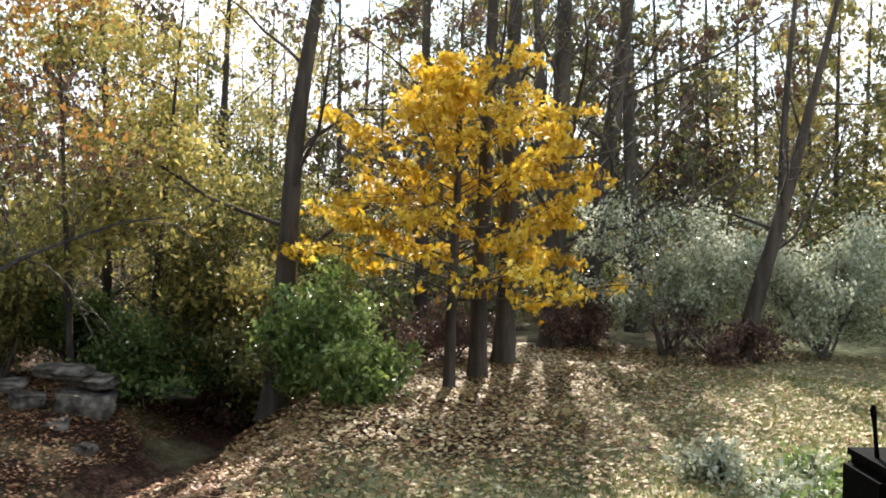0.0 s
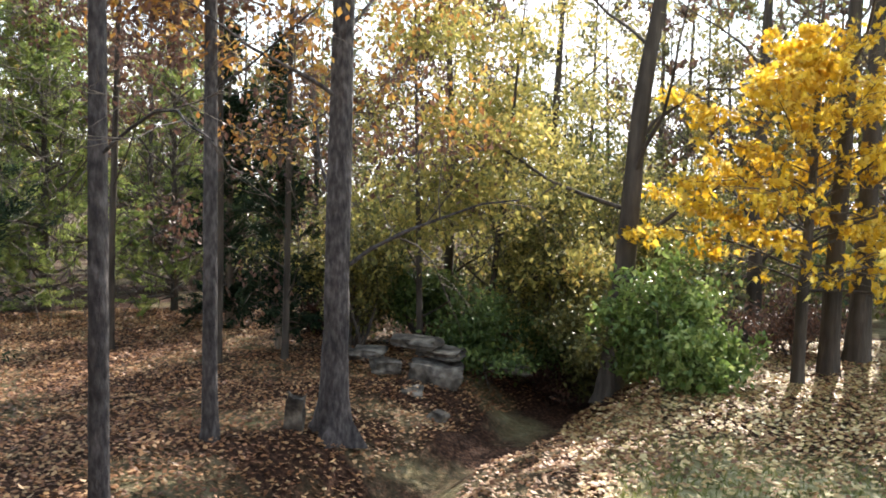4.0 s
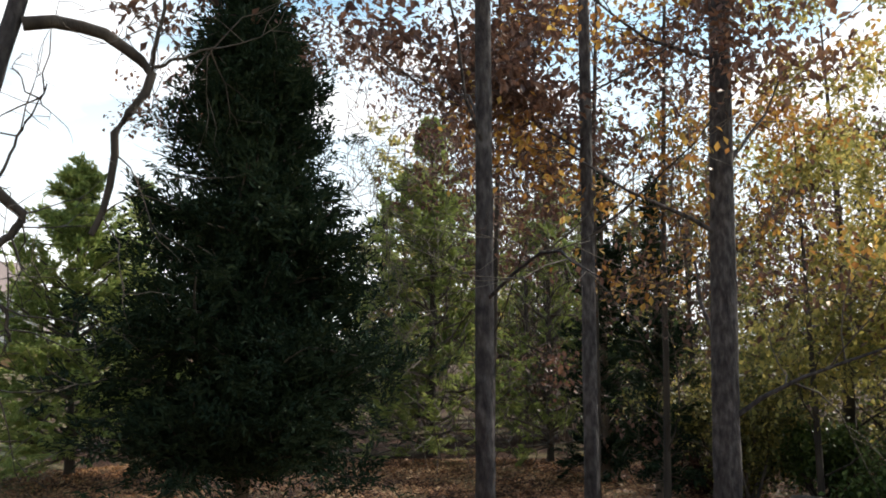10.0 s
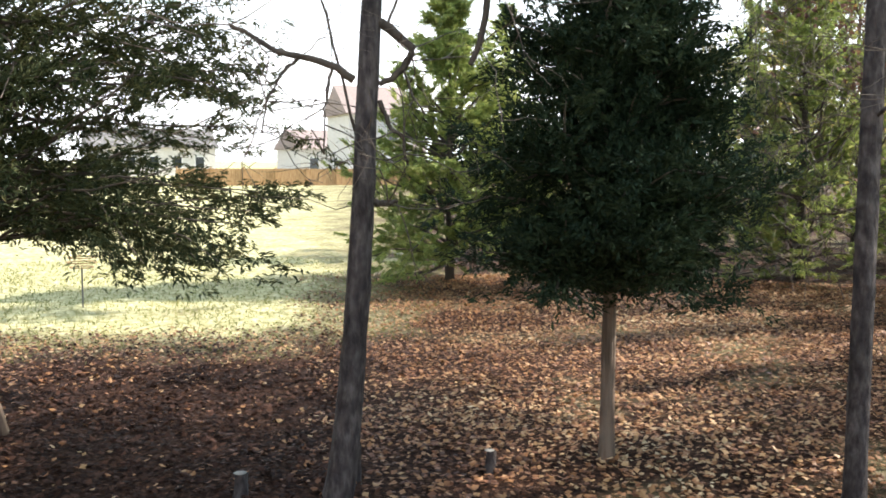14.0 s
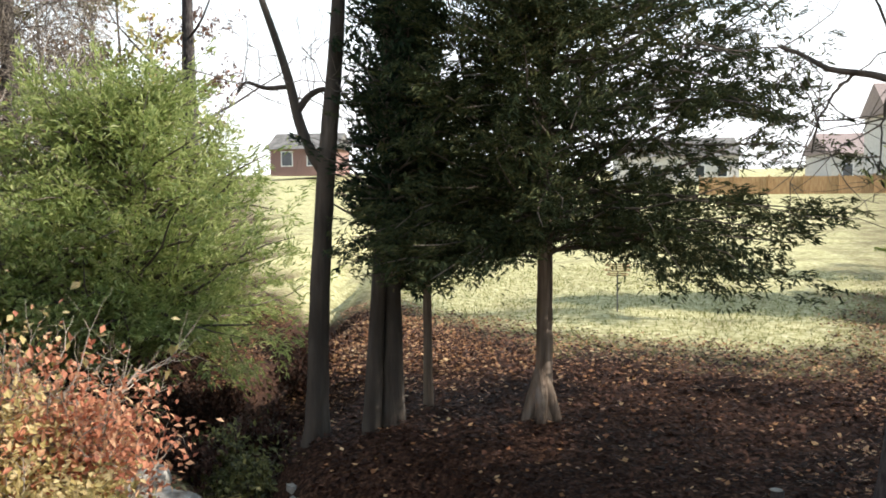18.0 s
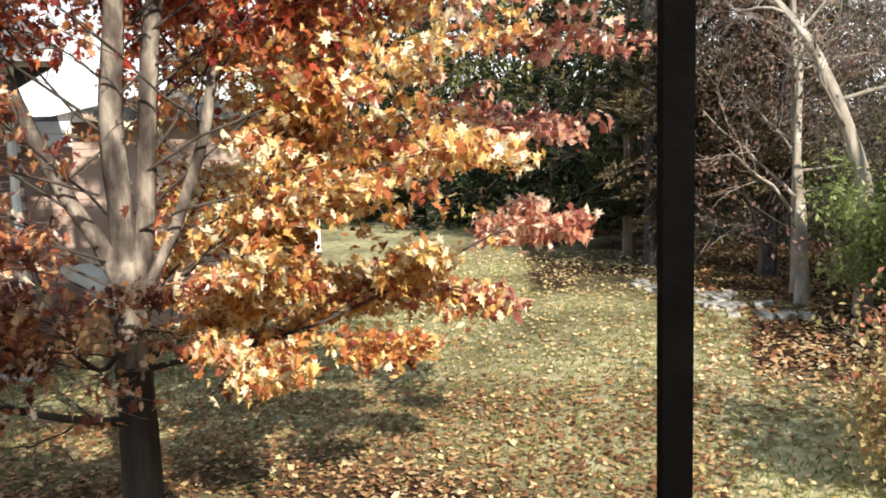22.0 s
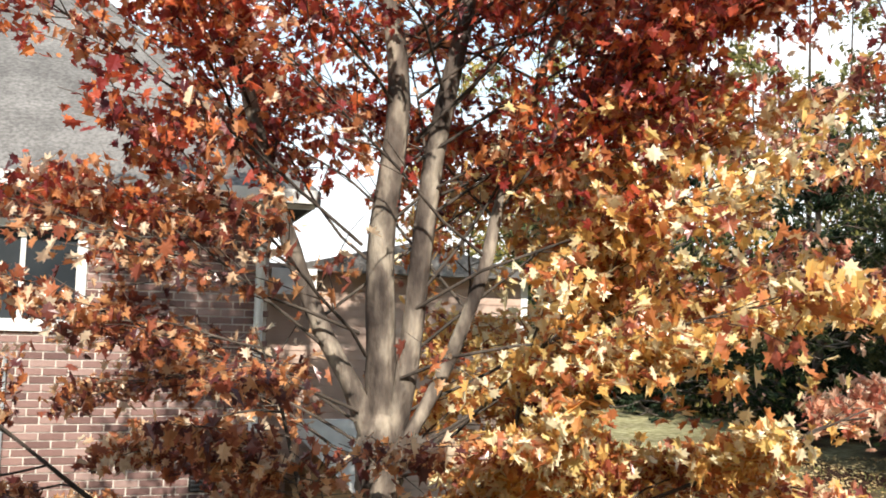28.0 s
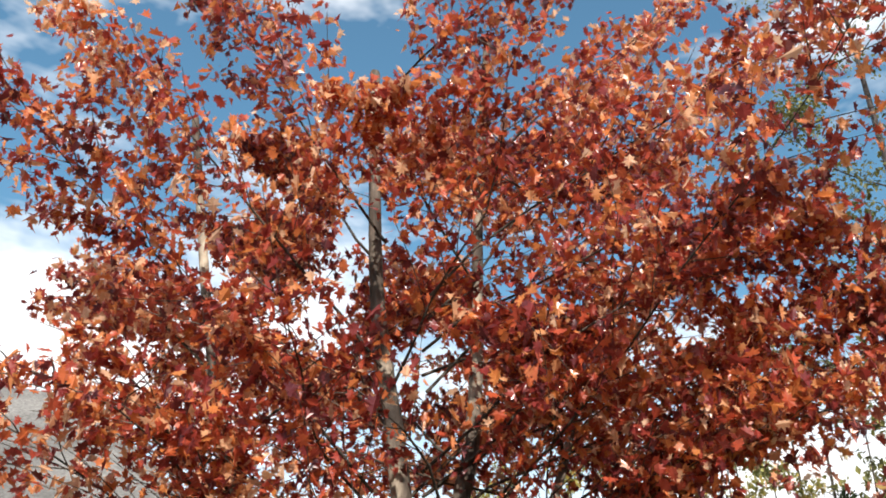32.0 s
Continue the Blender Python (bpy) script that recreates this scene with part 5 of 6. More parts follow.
M_BRICK = material("brick_red", [(0.1, (0.12, 0.07, 0.064)), (0.45, (0.20, 0.118, 0.104)), (0.7, (0.27, 0.168, 0.148)), (0.95, (0.35, 0.25, 0.22))], 18, 0.9, 0.5, by="object", fine=90)
M_BRICK_J = material("brick_red_joined", [(0.1, (0.12, 0.07, 0.064)), (0.45, (0.20, 0.118, 0.104)), (0.7, (0.27, 0.168, 0.148)), (0.95, (0.35, 0.25, 0.22))], 18, 0.9, 0.5, by="island", fine=90)
M_MORTAR = material("mortar", [(0.3, (0.50, 0.45, 0.40)), (0.7, (0.70, 0.65, 0.59))], 25, 0.95, 0.4)
M_ROOF = material("roof_shingle", [(0.3, (0.10, 0.095, 0.09)), (0.7, (0.21, 0.20, 0.19))], 30, 0.95, 0.6, coarse=1.5)
M_WHITE = material("white_paint", [(0.3, (0.62, 0.62, 0.60)), (0.7, (0.80, 0.80, 0.78))], 6, 0.5, 0.1)
M_TAN = material("tan_siding", [(0.3, (0.40, 0.29, 0.23)), (0.7, (0.50, 0.37, 0.30))], 4, 0.7, 0.15)
M_GREEN_SIDING = material("green_siding", [(0.3, (0.115, 0.13, 0.10)), (0.7, (0.175, 0.19, 0.145))], 5, 0.6, 0.2, (1, 1, 6), coarse=2)
M_TRIM = material("grey_trim", [(0.3, (0.26, 0.275, 0.285)), (0.7, (0.36, 0.38, 0.39))], 6, 0.45, 0.1, coarse=2)
M_POLE = material("grey_metal_pipe", [(0.3, (0.10, 0.095, 0.10)), (0.7, (0.17, 0.16, 0.165))], 12, 0.5, 0.15, coarse=3)
M_POST = material("dark_post", [(0.3, (0.0012, 0.0011, 0.001)), (0.7, (0.003, 0.0026, 0.0023))], 10, 0.8, 0.2, spec=0.04)
M_CONC = material("concrete", [(0.3, (0.38, 0.36, 0.32)), (0.7, (0.52, 0.50, 0.45))], 12, 0.9, 0.3)
M_DARK = material("near_black", [(0.3, (0.015, 0.013, 0.012)), (0.7, (0.03, 0.027, 0.025))], 5, 0.9, 0.0)
M_WOOD = material("fence_wood", [(0.3, (0.26, 0.15, 0.07)), (0.7, (0.42, 0.27, 0.14))], 10, 0.85, 0.3, (1, 1, 0.2))
M_STONE = material("limestone", [(0.34, (0.035, 0.028, 0.024)), (0.5, (0.10, 0.085, 0.07)), (0.7, (0.24, 0.21, 0.175))], 9, 0.9, 0.7, coarse=2)
M_DECK = material("weathered_deck", [(0.3, (0.17, 0.13, 0.09)), (0.7, (0.32, 0.26, 0.19))], 9, 0.85, 0.4, (0.15, 1, 1), 40, by="object", coarse=2)
M_STONE_PALE = material("pale_limestone", [(0.3, (0.14, 0.125, 0.105)), (0.5, (0.32, 0.30, 0.265)), (0.75, (0.58, 0.56, 0.52))], 10, 0.85, 0.8, coarse=3)
M_GLASS = material("window_glass", [(0.3, (0.02, 0.025, 0.03)), (0.7, (0.05, 0.055, 0.06))], 2, 0.08, 0.0, spec=0.6)

# ---- the brick house ----
BX, BY, BZ, EAVE = -0.72, -9.5, -0.38, 2.93
house = thing("brick_house", (BX, BY, BZ), "low red brick house with grey shingled roof", "house")
part("wall", box_mesh("wall", M_MORTAR, (0, -7, 0, 9, -0.012, EAVE)), house, "red brick wall with pale mortar joints")
part("foundation", box_mesh("foundation", M_CONC, (-0.02, -7, -0.1, 9.02, 0.03, 0.10)), house, "pale concrete footing")
# the soffit shares the near-black of the vent and the pipe's wire
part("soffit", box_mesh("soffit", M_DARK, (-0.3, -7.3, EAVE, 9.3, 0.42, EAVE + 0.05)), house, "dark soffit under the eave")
part("fascia", box_mesh("fascia", M_WHITE, (-0.32, 0.42, EAVE - 0.02, 9.3, 0.45, EAVE + 0.12)), house, "white fascia board")
gut = np.array([(0.45, EAVE + 0.12), (0.47, EAVE + 0.02), (0.55, EAVE + 0.02), (0.58, EAVE + 0.13), (0.56, EAVE + 0.13), (0.54, EAVE + 0.04), (0.48, EAVE + 0.04), (0.465, EAVE + 0.12)])
gvv = np.array([(xx, a0, b0) for xx in (-0.32, 9.3) for a0, b0 in gut])
gi8 = np.arange(8)
part("gutter", mesh("gutter", gvv, np.stack([gi8, (gi8 + 1) % 8, (gi8 + 1) % 8 + 8, gi8 + 8], -1), M_WHITE), house, "white rain gutter")
rv = np.array([(-0.36, 0.52, EAVE + 0.12), (9.4, 0.52, EAVE + 0.12), (9.4, -7.6, EAVE + 0.12), (-0.36, -7.6, EAVE + 0.12), (2.3, -3.5, EAVE + 3.3), (9.4, -3.5, EAVE + 3.3)])
rv2 = np.concatenate([rv, rv[:4] - [0, 0, 0.1]])
part("roof", mesh("roof", rv2, [np.array([(0, 1, 5, 4), (2, 3, 4, 5), (0, 6, 7, 1), (3, 9, 6, 0), (2, 8, 9, 3), (6, 9, 8, 7)]), np.array([(3, 0, 4), (1, 2, 5)])], M_ROOF), house, "grey shingled hip roof")
pipe = part("downspout", mesh("downspout", *tubes([(np.array([(0.08, 0.45, EAVE), (0.08, 0.2, EAVE - 0.22), (0.08, 0.05, EAVE - 0.36), (0.08, 0.05, 0.3), (0.08, 0.12, 0.18)]), [0.04] * 5)], 8), M_WHITE, True), house, "white corner downspout")
vent = part("vent", box_mesh("vent", M_DARK, (0.28, -0.01, 0.45, 0.60, 0.012, 0.63)), house, "dark foundation vent")
for i in range(4):
    part("vent_slat", box_mesh("vent_slat", M_POLE, (0.30, 0.012, 0.465 + 0.04 * i, 0.58, 0.022, 0.48 + 0.04 * i)), vent)
win = part("window", box_mesh("window", M_GLASS, (1.6, 0.004, 1.90, 2.45, 0.012, 2.66)), house, "dark window pane")
part("window_frame", box_mesh("window_frame", M_WHITE, (1.52, 0.004, 1.80, 2.53, 0.035, 1.90), (1.52, 0.004, 2.66, 2.53, 0.03, 2.73), (1.52, 0.004, 1.90, 1.6, 0.03, 2.66), (2.45, 0.004, 1.90, 2.53, 0.03, 2.66), (2.0, 0.012, 1.90, 2.04, 0.025, 2.66)), win)
meter = part("meter_box", box_mesh("meter_box", M_TRIM, (2.0, 0.004, 0.12, 2.2, 0.1, 0.42), (2.05, 0.004, 0.42, 2.15, 0.06, 0.52)), house, "grey utility box")
part("conduit", mesh("conduit", *tubes([(np.array([(2.1, 0.03, 0.5), (2.1, 0.03, 1.6)]), [0.015] * 2)], 6), M_TRIM), meter)

# ---- recessed wing with tan siding, steps and rail ----
wing = thing("house_wing", (BX - 0.02, BY - 1.2, BZ), "recessed tan-sided wing of the brick house", "house")
part("wall", box_mesh("wall", M_TAN, (-2.9, -4.5, 0, -0.02, 0, 2.5)), wing, "tan siding wall")
for i in range(27):
    part("siding_board", box_mesh("siding_board", M_TAN, (-2.9, 0.0, 0.1 + 0.09 * i, -0.02, 0.014 + 0.002 * (i % 2), 0.182 + 0.09 * i)), wing)
part("gable", mesh("gable", np.array([(-3.2, 0.3, 2.45), (-0.1, 0.3, 2.45), (-1.6, 0.3, 2.8), (-3.2, -4.5, 2.45), (-0.1, -4.5, 2.45), (-1.6, -4.5, 2.8)]), [np.array([(0, 1, 2), (3, 5, 4)]), np.array([(0, 2, 5, 3), (1, 4, 5, 2), (0, 3, 4, 1)])], M_ROOF), wing, "grey shingled gable roof")
part("gable_trim", box_mesh("gable_trim", M_WHITE, (-0.55, 0.3, 2.2, -0.1, 0.33, 2.46)), wing, "white gable return")
part("corner_trim", box_mesh("corner_trim", M_WHITE, (-2.96, 0.0, 0, -2.88, 0.03, 2.45)), wing)
stair = thing("porch_steps", (BX - 1.0, BY - 0.55, BZ), "white-sided wooden porch steps", "steps")
part("cheek", mesh("cheek", np.array([(0, 0, 0.25), (0, 0, 1.0), (0.75, 0, 1.0), (0, -0.05, 0.25), (0, -0.05, 1.0), (0.75, -0.05, 1.0)]), [np.array([(0, 2, 1), (3, 4, 5)]), np.array([(0, 1, 4, 3), (1, 2, 5, 4), (2, 0, 3, 5)])], M_WHITE), stair, "white triangular side panel")
for i in range(5):
    part("step", box_mesh("step", M_WOOD, (0.05, -0.6, 0.17 * i, 0.75 - 0.13 * i, -0.05, 0.17 * i + 0.17)), stair)
rail = thing("deck_railing", (-3.9, -12.4, -0.3), "white deck railing with upright balusters", "railing")
part("deck", box_mesh("deck", M_WOOD, (-0.9, -1.6, -0.1, 1.1, 0.05, 0.5)), rail)
part("top_rail", box_mesh("top_rail", M_WHITE, (-0.9, -0.04, 1.18, 1.1, 0.04, 1.24)), rail)
part("bottom_rail", box_mesh("bottom_rail", M_WHITE, (-0.9, -0.03, 0.58, 1.1, 0.03, 0.63)), rail)
for i in range(15):
    part("baluster", box_mesh("baluster", M_WHITE, (-0.86 + 0.135 * i, -0.018, 0.63, -0.82 + 0.135 * i, 0.018, 1.18)), rail)
for xx in (-0.9, 1.05):
    part("post", box_mesh("post", M_WHITE, (xx, -0.045, 0.5, xx + 0.09, 0.045, 1.34)), rail)

# ---- the near house: green siding, corner, porch roof, deck ----
own = thing("green_house", (0.37, -2.06, -0.35), "green lap-sided house with a pale corner board", "house")
part("wall", box_mesh("wall", M_GREEN_SIDING, (0.03, -0.14, 0, 6.0, -0.03, 3.72)), own)
for i in range(32):
    v = np.array([(0.075, 0.0, 0.114 * i), (0.075, -0.016, 0.114 * (i + 1)), (0.075, -0.03, 0.114 * (i + 1)), (0.075, -0.03, 0.114 * i)])
    v = np.concatenate([v, v + [5.9, 0, 0]])
    part("siding_board", mesh("siding_board", v, np.array([(0, 4, 5, 1), (1, 5, 6, 2), (2, 6, 7, 3), (3, 7, 4, 0), (0, 1, 2, 3), (7, 6, 5, 4)]), M_GREEN_SIDING), own)
part("corner_board", box_mesh("corner_board", M_TRIM, (-0.012, -0.012, 0, 0.075, 0.012, 3.72), (-0.012, -0.09, 0, 0.03, -0.012, 3.72)), own, "pale grey corner board")
part("porch_roof", box_mesh("porch_roof", M_ROOF, (-0.84, 0.5, 3.72, 6.2, 2.9, 3.86)), own, "porch roof over the deck")
deck = part("deck_floor", box_mesh("deck_floor", M_DECK, *[(-1.2 + 1.19 * i, 0.02, 0.30, -1.15 + 1.19 * i, 3.0, 0.488) for i in range(7)]), own, "deck joists")
for i in range(21):
    part("deck_board", box_mesh("deck_board", M_DECK, (-1.22, 0.02 + 0.142 * i, 0.49, 6.0, 0.156 + 0.142 * i, 0.52)), deck)
part("fascia_board", box_mesh("fascia_board", M_DECK, (-1.245, 0.02, 0.28, -1.222, 3.0, 0.50)), deck)
spout = thing("metal_downspout", (0.315, -2.12, -0.35), "dark grey metal pipe beside the house corner", "pipe")
part("pipe", mesh("pipe", *tubes([(np.array([(0, 0, 0), (0, 0, 1.3), (0, 0, 2.6)]), [0.021] * 3)], 12), M_POLE, True), spout)
part("coupling", mesh("coupling", *tubes([(np.array([(0, 0, 1.70), (0, 0, 1.705), (0, 0, 1.735), (0, 0, 1.74)]), [0.021, 0.025, 0.025, 0.021])], 12), M_POLE, True), spout)
part("wire", mesh("wire", *tubes([(np.array([(0.03, -0.01, 0), (0.035, -0.01, 1.0), (0.03, -0.012, 2.6)]), [0.004] * 3)], 5), M_DARK, True), spout)
post = thing("porch_post", (-1.008, -1.432, -0.2), "slim dark porch post", "post")
post.rotation_euler = (0, 0, radians(58))
part("shaft", box_mesh("shaft", M_POST, (-0.026, -0.026, 0, 0.026, 0.026, 3.2)), post)
part("foot", box_mesh("foot", M_POST, (-0.05, -0.05, 0, 0.05, 0.05, 0.06)), post)

# ---- far lawn: fence and houses ----
fence = thing("board_fence", (-67, 21.5, gz(-67, 21.5)), "distant brown board fence", "fence")
part("board_panel", box_mesh("board_panel", M_WOOD, *[(-0.02, -11 + 0.15 * i, 0, 0.02, -11 + 0.15 * i + 0.14, 1.25 + 0.03 * (i % 2)) for i in range(160)]), fence)
for i in range(11):
    part("post", box_mesh("post", M_WOOD, (0.02, -11 + 2.4 * i, 0, 0.12, -10.9 + 2.4 * i, 1.4)), fence)
M_FARWALL = material("far_siding", [(0.3, (0.50, 0.47, 0.44)), (0.7, (0.60, 0.57, 0.54))], 3, 0.8, 0.1)
M_FARROOF = material("far_roof", [(0.3, (0.22, 0.17, 0.16)), (0.7, (0.30, 0.24, 0.22))], 6, 0.9, 0.2)


def far_house(x, y, w, d, h, roof_h, label, wall, roof, turn=0.0):
    t = thing("neighbour_house", (x, y, gz(x, y) - 0.2), label, "house", "houses beyond the lawn")
    t.rotation_euler = (0, 0, radians(turn))
    part("wall", box_mesh("wall", wall, (0, 0, 0, d, w, h)), t)
    o = 0.4
    v = np.array([(-o, -o, h), (d + o, -o, h), (d + o, w + o, h), (-o, w + o, h), (d / 2, -o, h + roof_h), (d / 2, w + o, h + roof_h)])
    part("roof", mesh("roof", v, [np.array([(0, 1, 4), (3, 5, 2)]), np.array([(0, 4, 5, 3), (1, 2, 5, 4), (0, 3, 2, 1)])], roof), t)
    for zz in np.arange(1.0, h - 1.2, 2.7):
        for yy in np.arange(1.2, w - 1.2, 2.6):
            wn_ = part("window", box_mesh("window", M_GLASS, (d, yy, zz, d + 0.05, yy + 1.0, zz + 1.3)), t)
            part("window_frame", box_mesh("window_frame", M_WHITE, (d, yy - 0.1, zz - 0.1, d + 0.04, yy, zz + 1.4), (d, yy + 1.0, zz - 0.1, d + 0.04, yy + 1.1, zz + 1.4), (d, yy, zz + 1.3, d + 0.04, yy + 1.0, zz + 1.4), (d, yy, zz - 0.1, d + 0.04, yy + 1.0, zz)), wn_)
    return t


far_house(-87, 28.4, 6.5, 6.5, 6.4, 2.9, "two-storey pale house beyond the fence", M_FARWALL, M_FARROOF)
far_house(-112, 30, 16, 10, 3.4, 2.4, "low pale house far beyond the fence", M_FARWALL, M_FARROOF)
far_house(-120, 8, 14, 10, 3.4, 2.4, "low pale house far beyond the fence", M_FARWALL, M_ROOF)
far_house(-94, -27.6, 6.4, 7, 2.6, 1.7, "brick house beyond the far lawn", M_BRICK_J, M_ROOF)

# ================= rocks, stumps, loose things =================
def rock_mesh(name, seed, sx, sy, sz, mat=None):
    bm = bmesh.new()
    bmesh.ops.create_icosphere(bm, subdivisions=3, radius=0.5)
    noise.seed_set(seed)
    for vv in bm.verts:
        q = vv.co.copy()
        n1 = noise.noise(q * 2.6 + Vector((seed, 0, 0)))
        n2 = noise.noise(q * 7.0 + Vector((0, seed, 0)))
        for kx in range(3):
            q[kx] = math.copysign(min(abs(q[kx]), 0.29 + 0.05 * n1), q[kx])
        vv.co = Vector((q.x * sx, q.y * sy, q.z * sz)) * (1.62 + 0.45 * n1 + 0.16 * n2)
    me = bpy.data.meshes.new(name)
    bm.to_mesh(me)
    bm.free()
    me.materials.append(mat or M_STONE)
    return me


def rock(x, y, z, sx, sy, sz, seed, turn=0, tilt=0, label="flat grey limestone slab on the creek bank", group="creek rocks", mat=None):
    ob = new("rock", rock_mesh("rock", seed, sx, sy, sz, mat))
    ob.location, ob.rotation_euler = (x, y, z), (radians(tilt), radians(tilt * 0.6), radians(turn))
    return tagged(ob, label, "rock", group)


rr_ = np.random.default_rng(301)
for x, y, z, sx, sy, sz, tn, tl in [(-3.72, 8.72, 0.36, 0.80, 0.5, 0.13, 8, 3), (-3.42, 8.75, 0.26, 0.62, 0.45, 0.11, -6, 5), (-3.45, 8.6, 0.02, 0.85, 0.6, 0.46, 12, 6), (-3.95, 8.45, 0.14, 0.45, 0.35, 0.16, 40, 8),
                                    (-4.15, 8.5, 0.26, 0.5, 0.4, 0.10, 15, 4), (-3.5, 8.05, -0.04, 0.35, 0.26, 0.14, 30, 12), (-3.1, 7.75, -0.16, 0.26, 0.2, 0.12, 75, 9), (-2.85, 9.35, 0.02, 0.75, 0.3, 0.08, 12, 5), (-4.6, 8.9, 0.12, 0.5, 0.4, 0.16, 60, 8), (-3.75, 8.0, -0.06, 0.36, 0.3, 0.18, 50, 10)]:
    rock(x, y, z - 0.07, sx * 0.62, sy * 0.7, sz * 0.74, int(rr_.integers(1, 900)), tn + float(rr_.uniform(-8, 8)), tl)
rock(-3.72, 6.12, gz(-3.72, 6.12) + 0.12, 0.14, 0.1, 0.34, 17, 10, 12, "upright grey stone leaning at a tree foot", "stones by the trunks", M_STONE)
for x, y, sx in [(-5.45, -2.6, 0.55), (-5.25, -2.4, 0.42), (-5.7, -2.75, 0.36)]:
    rock(x, y, gz(x, y), sx * 0.85, sx * 0.6, 0.2, int(rr_.integers(1, 900)), rr_.uniform(0, 90), 6, "pale sunlit limestone rock by the creek", "creek rocks", M_STONE_PALE)
# small pale stones added to imitate the bright glint of the water
for x, y, sx in [(-6.3, -1.98, 0.10), (-6.2, -1.9, 0.08), (-6.42, -2.02, 0.07)]:
    rock(x, y, gz(x, y) + 0.01, sx, sx * 0.7, 0.06, int(rr_.integers(1, 900)), rr_.uniform(0, 90), 10, "pale stone standing in for a water glint in the creek", "creek rocks", M_STONE_PALE)
for i in range(22):
    f = i / 21
    x, y = -7.25 + 0.3 * f + rr_.normal(0, 0.15), -8.2 + 2.3 * f + rr_.normal(0, 0.08)
    rock(x, y, gz(x, y) + 0.01, rr_.uniform(0.08, 0.26), rr_.uniform(0.08, 0.2), rr_.uniform(0.05, 0.13), int(rr_.integers(1, 900)), rr_.uniform(0, 180), 4, "pale edging stone at the end of the lawn", "edging stones", M_STONE_PALE)


def stump(x, y, h, r, seed, label):
    rng = np.random.default_rng(seed)
    t = thing("cut_stump", base_at(x, y, 0.03), label, "stump", "cut saplings")
    part("stem", trunk_mesh("stem", [(0, 0, 0), (0, 0.01, h)], [r, r * 0.9], BARK, rng, 10, 8, flare=0.3), t)
    ang = np.arange(10) * 0.6283
    v = np.concatenate([np.stack([r * np.cos(ang), r * np.sin(ang), 0 * ang + h + 0.004], -1), [(0, 0, h + 0.012)]])
    part("cut_face", mesh("cut_face", v, np.array([(10, i, (i + 1) % 10) for i in range(10)]), M_STONE_PALE), t, "pale sawn top")


stump(-5.12, 1.0, 0.16, 0.035, 311, "short sawn-off sapling stump in the leaves")
stump(-5.02, 1.6, 0.25, 0.03, 312, "short sawn-off sapling stump beside the crooked tree")
stump(-4.9, 2.37, 0.16, 0.03, 313, "short sawn-off sapling stump in the leaves")

# the dark-panelled newel at the deck's edge
newel = thing("deck_newel", (-1.47, -0.60, gz(-1.47, -0.60) - 0.02), "dark-panelled wooden newel post with a black cap", "post")
newel.rotation_euler = (0, 0, radians(-19))
part("corner_board", box_mesh("corner_board", M_TAN, (0.050, 0.058, 0, 0.074, 0.078, 1.372)), newel, "pale wooden corner board")
part("corner_strip", box_mesh("corner_strip", M_WOOD, (0.048, 0.082, 0, 0.070, 0.099, 1.368)), newel, "orange-brown wooden strip")
part("panel", box_mesh("panel", M_POST, (0.030, 0.064, 0, 0.047, 0.099, 1.36)), newel, "black inner post")
part("cap", box_mesh("cap", M_POST, (0.028, 0.055, 1.374, 0.078, 0.104, 1.383)), newel, "black cap")


def sloped(a0, b0, half, depth):
    """A board from a0 to b0 along its top edge, 2 x half thick, that hangs down by depth."""
    a0, b0 = np.array(a0, float), np.array(b0, float)
    n0 = unit(np.cross(b0 - a0, (0, 0, 1.0))) * half
    v = np.array([p + sd * n0 - (0, 0, dz) for p in (a0, b0) for sd in (-1, 1) for dz in (depth, 0)])
    return v, np.array([(0, 1, 3, 2), (4, 6, 7, 5), (0, 4, 5, 1), (2, 3, 7, 6), (0, 2, 6, 4), (1, 5, 7, 3)])


# the stair rail climbs from the newel to the deck's edge
part("stair_panel", mesh("stair_panel", *sloped((0.084, 0.101, 1.358), (0.551, 0.549, 1.588), 0.003, 0.75), M_POST), newel, "dark panel under the stair rail")
part("stair_rail", mesh("stair_rail", *sloped((0.080, 0.097, 1.372), (0.555, 0.553, 1.600), 0.004, 0.010), M_POST), newel, "black sloping stair rail")

# the iron stove at the lawn's edge
stove = thing("iron_stove", (1.66, 3.2, gz(1.66, 3.2)), "black cast-iron outdoor stove with bare knobs", "stove")
bm = bmesh.new()
bmesh.ops.create_cube(bm, size=1.0, matrix=Matrix.Translation((0, 0, 0.62)) @ Matrix.Diagonal((0.36, 0.34, 0.55, 1)))
bmesh.ops.bevel(bm, geom=bm.edges[:], offset=0.03, segments=2, affect="EDGES")
me = bpy.data.meshes.new("body")
bm.to_mesh(me)
bm.free()
me.materials.append(M_POST)
part("body", me, stove)
part("top_plate", box_mesh("top_plate", M_POST, (-0.16, -0.15, 0.895, 0.16, 0.15, 0.92)), stove)
for a0 in (-0.12, -0.06):
    part("knob", mesh("knob", *tubes([(np.array([(a0, 0, 0.915), (a0 * 1.1, 0, 1.04), (a0 * 1.15, 0, 1.09), (a0 * 1.15, 0, 1.11)]), [0.009, 0.008, 0.013, 0.006])], 8), M_POST, True), stove)
for sx in (-1, 1):
    for sy in (-1, 1):
        part("leg", box_mesh("leg", M_POST, (0.13 * sx - 0.02, 0.12 * sy - 0.02, 0, 0.13 * sx + 0.02, 0.12 * sy + 0.02, 0.36)), stove)
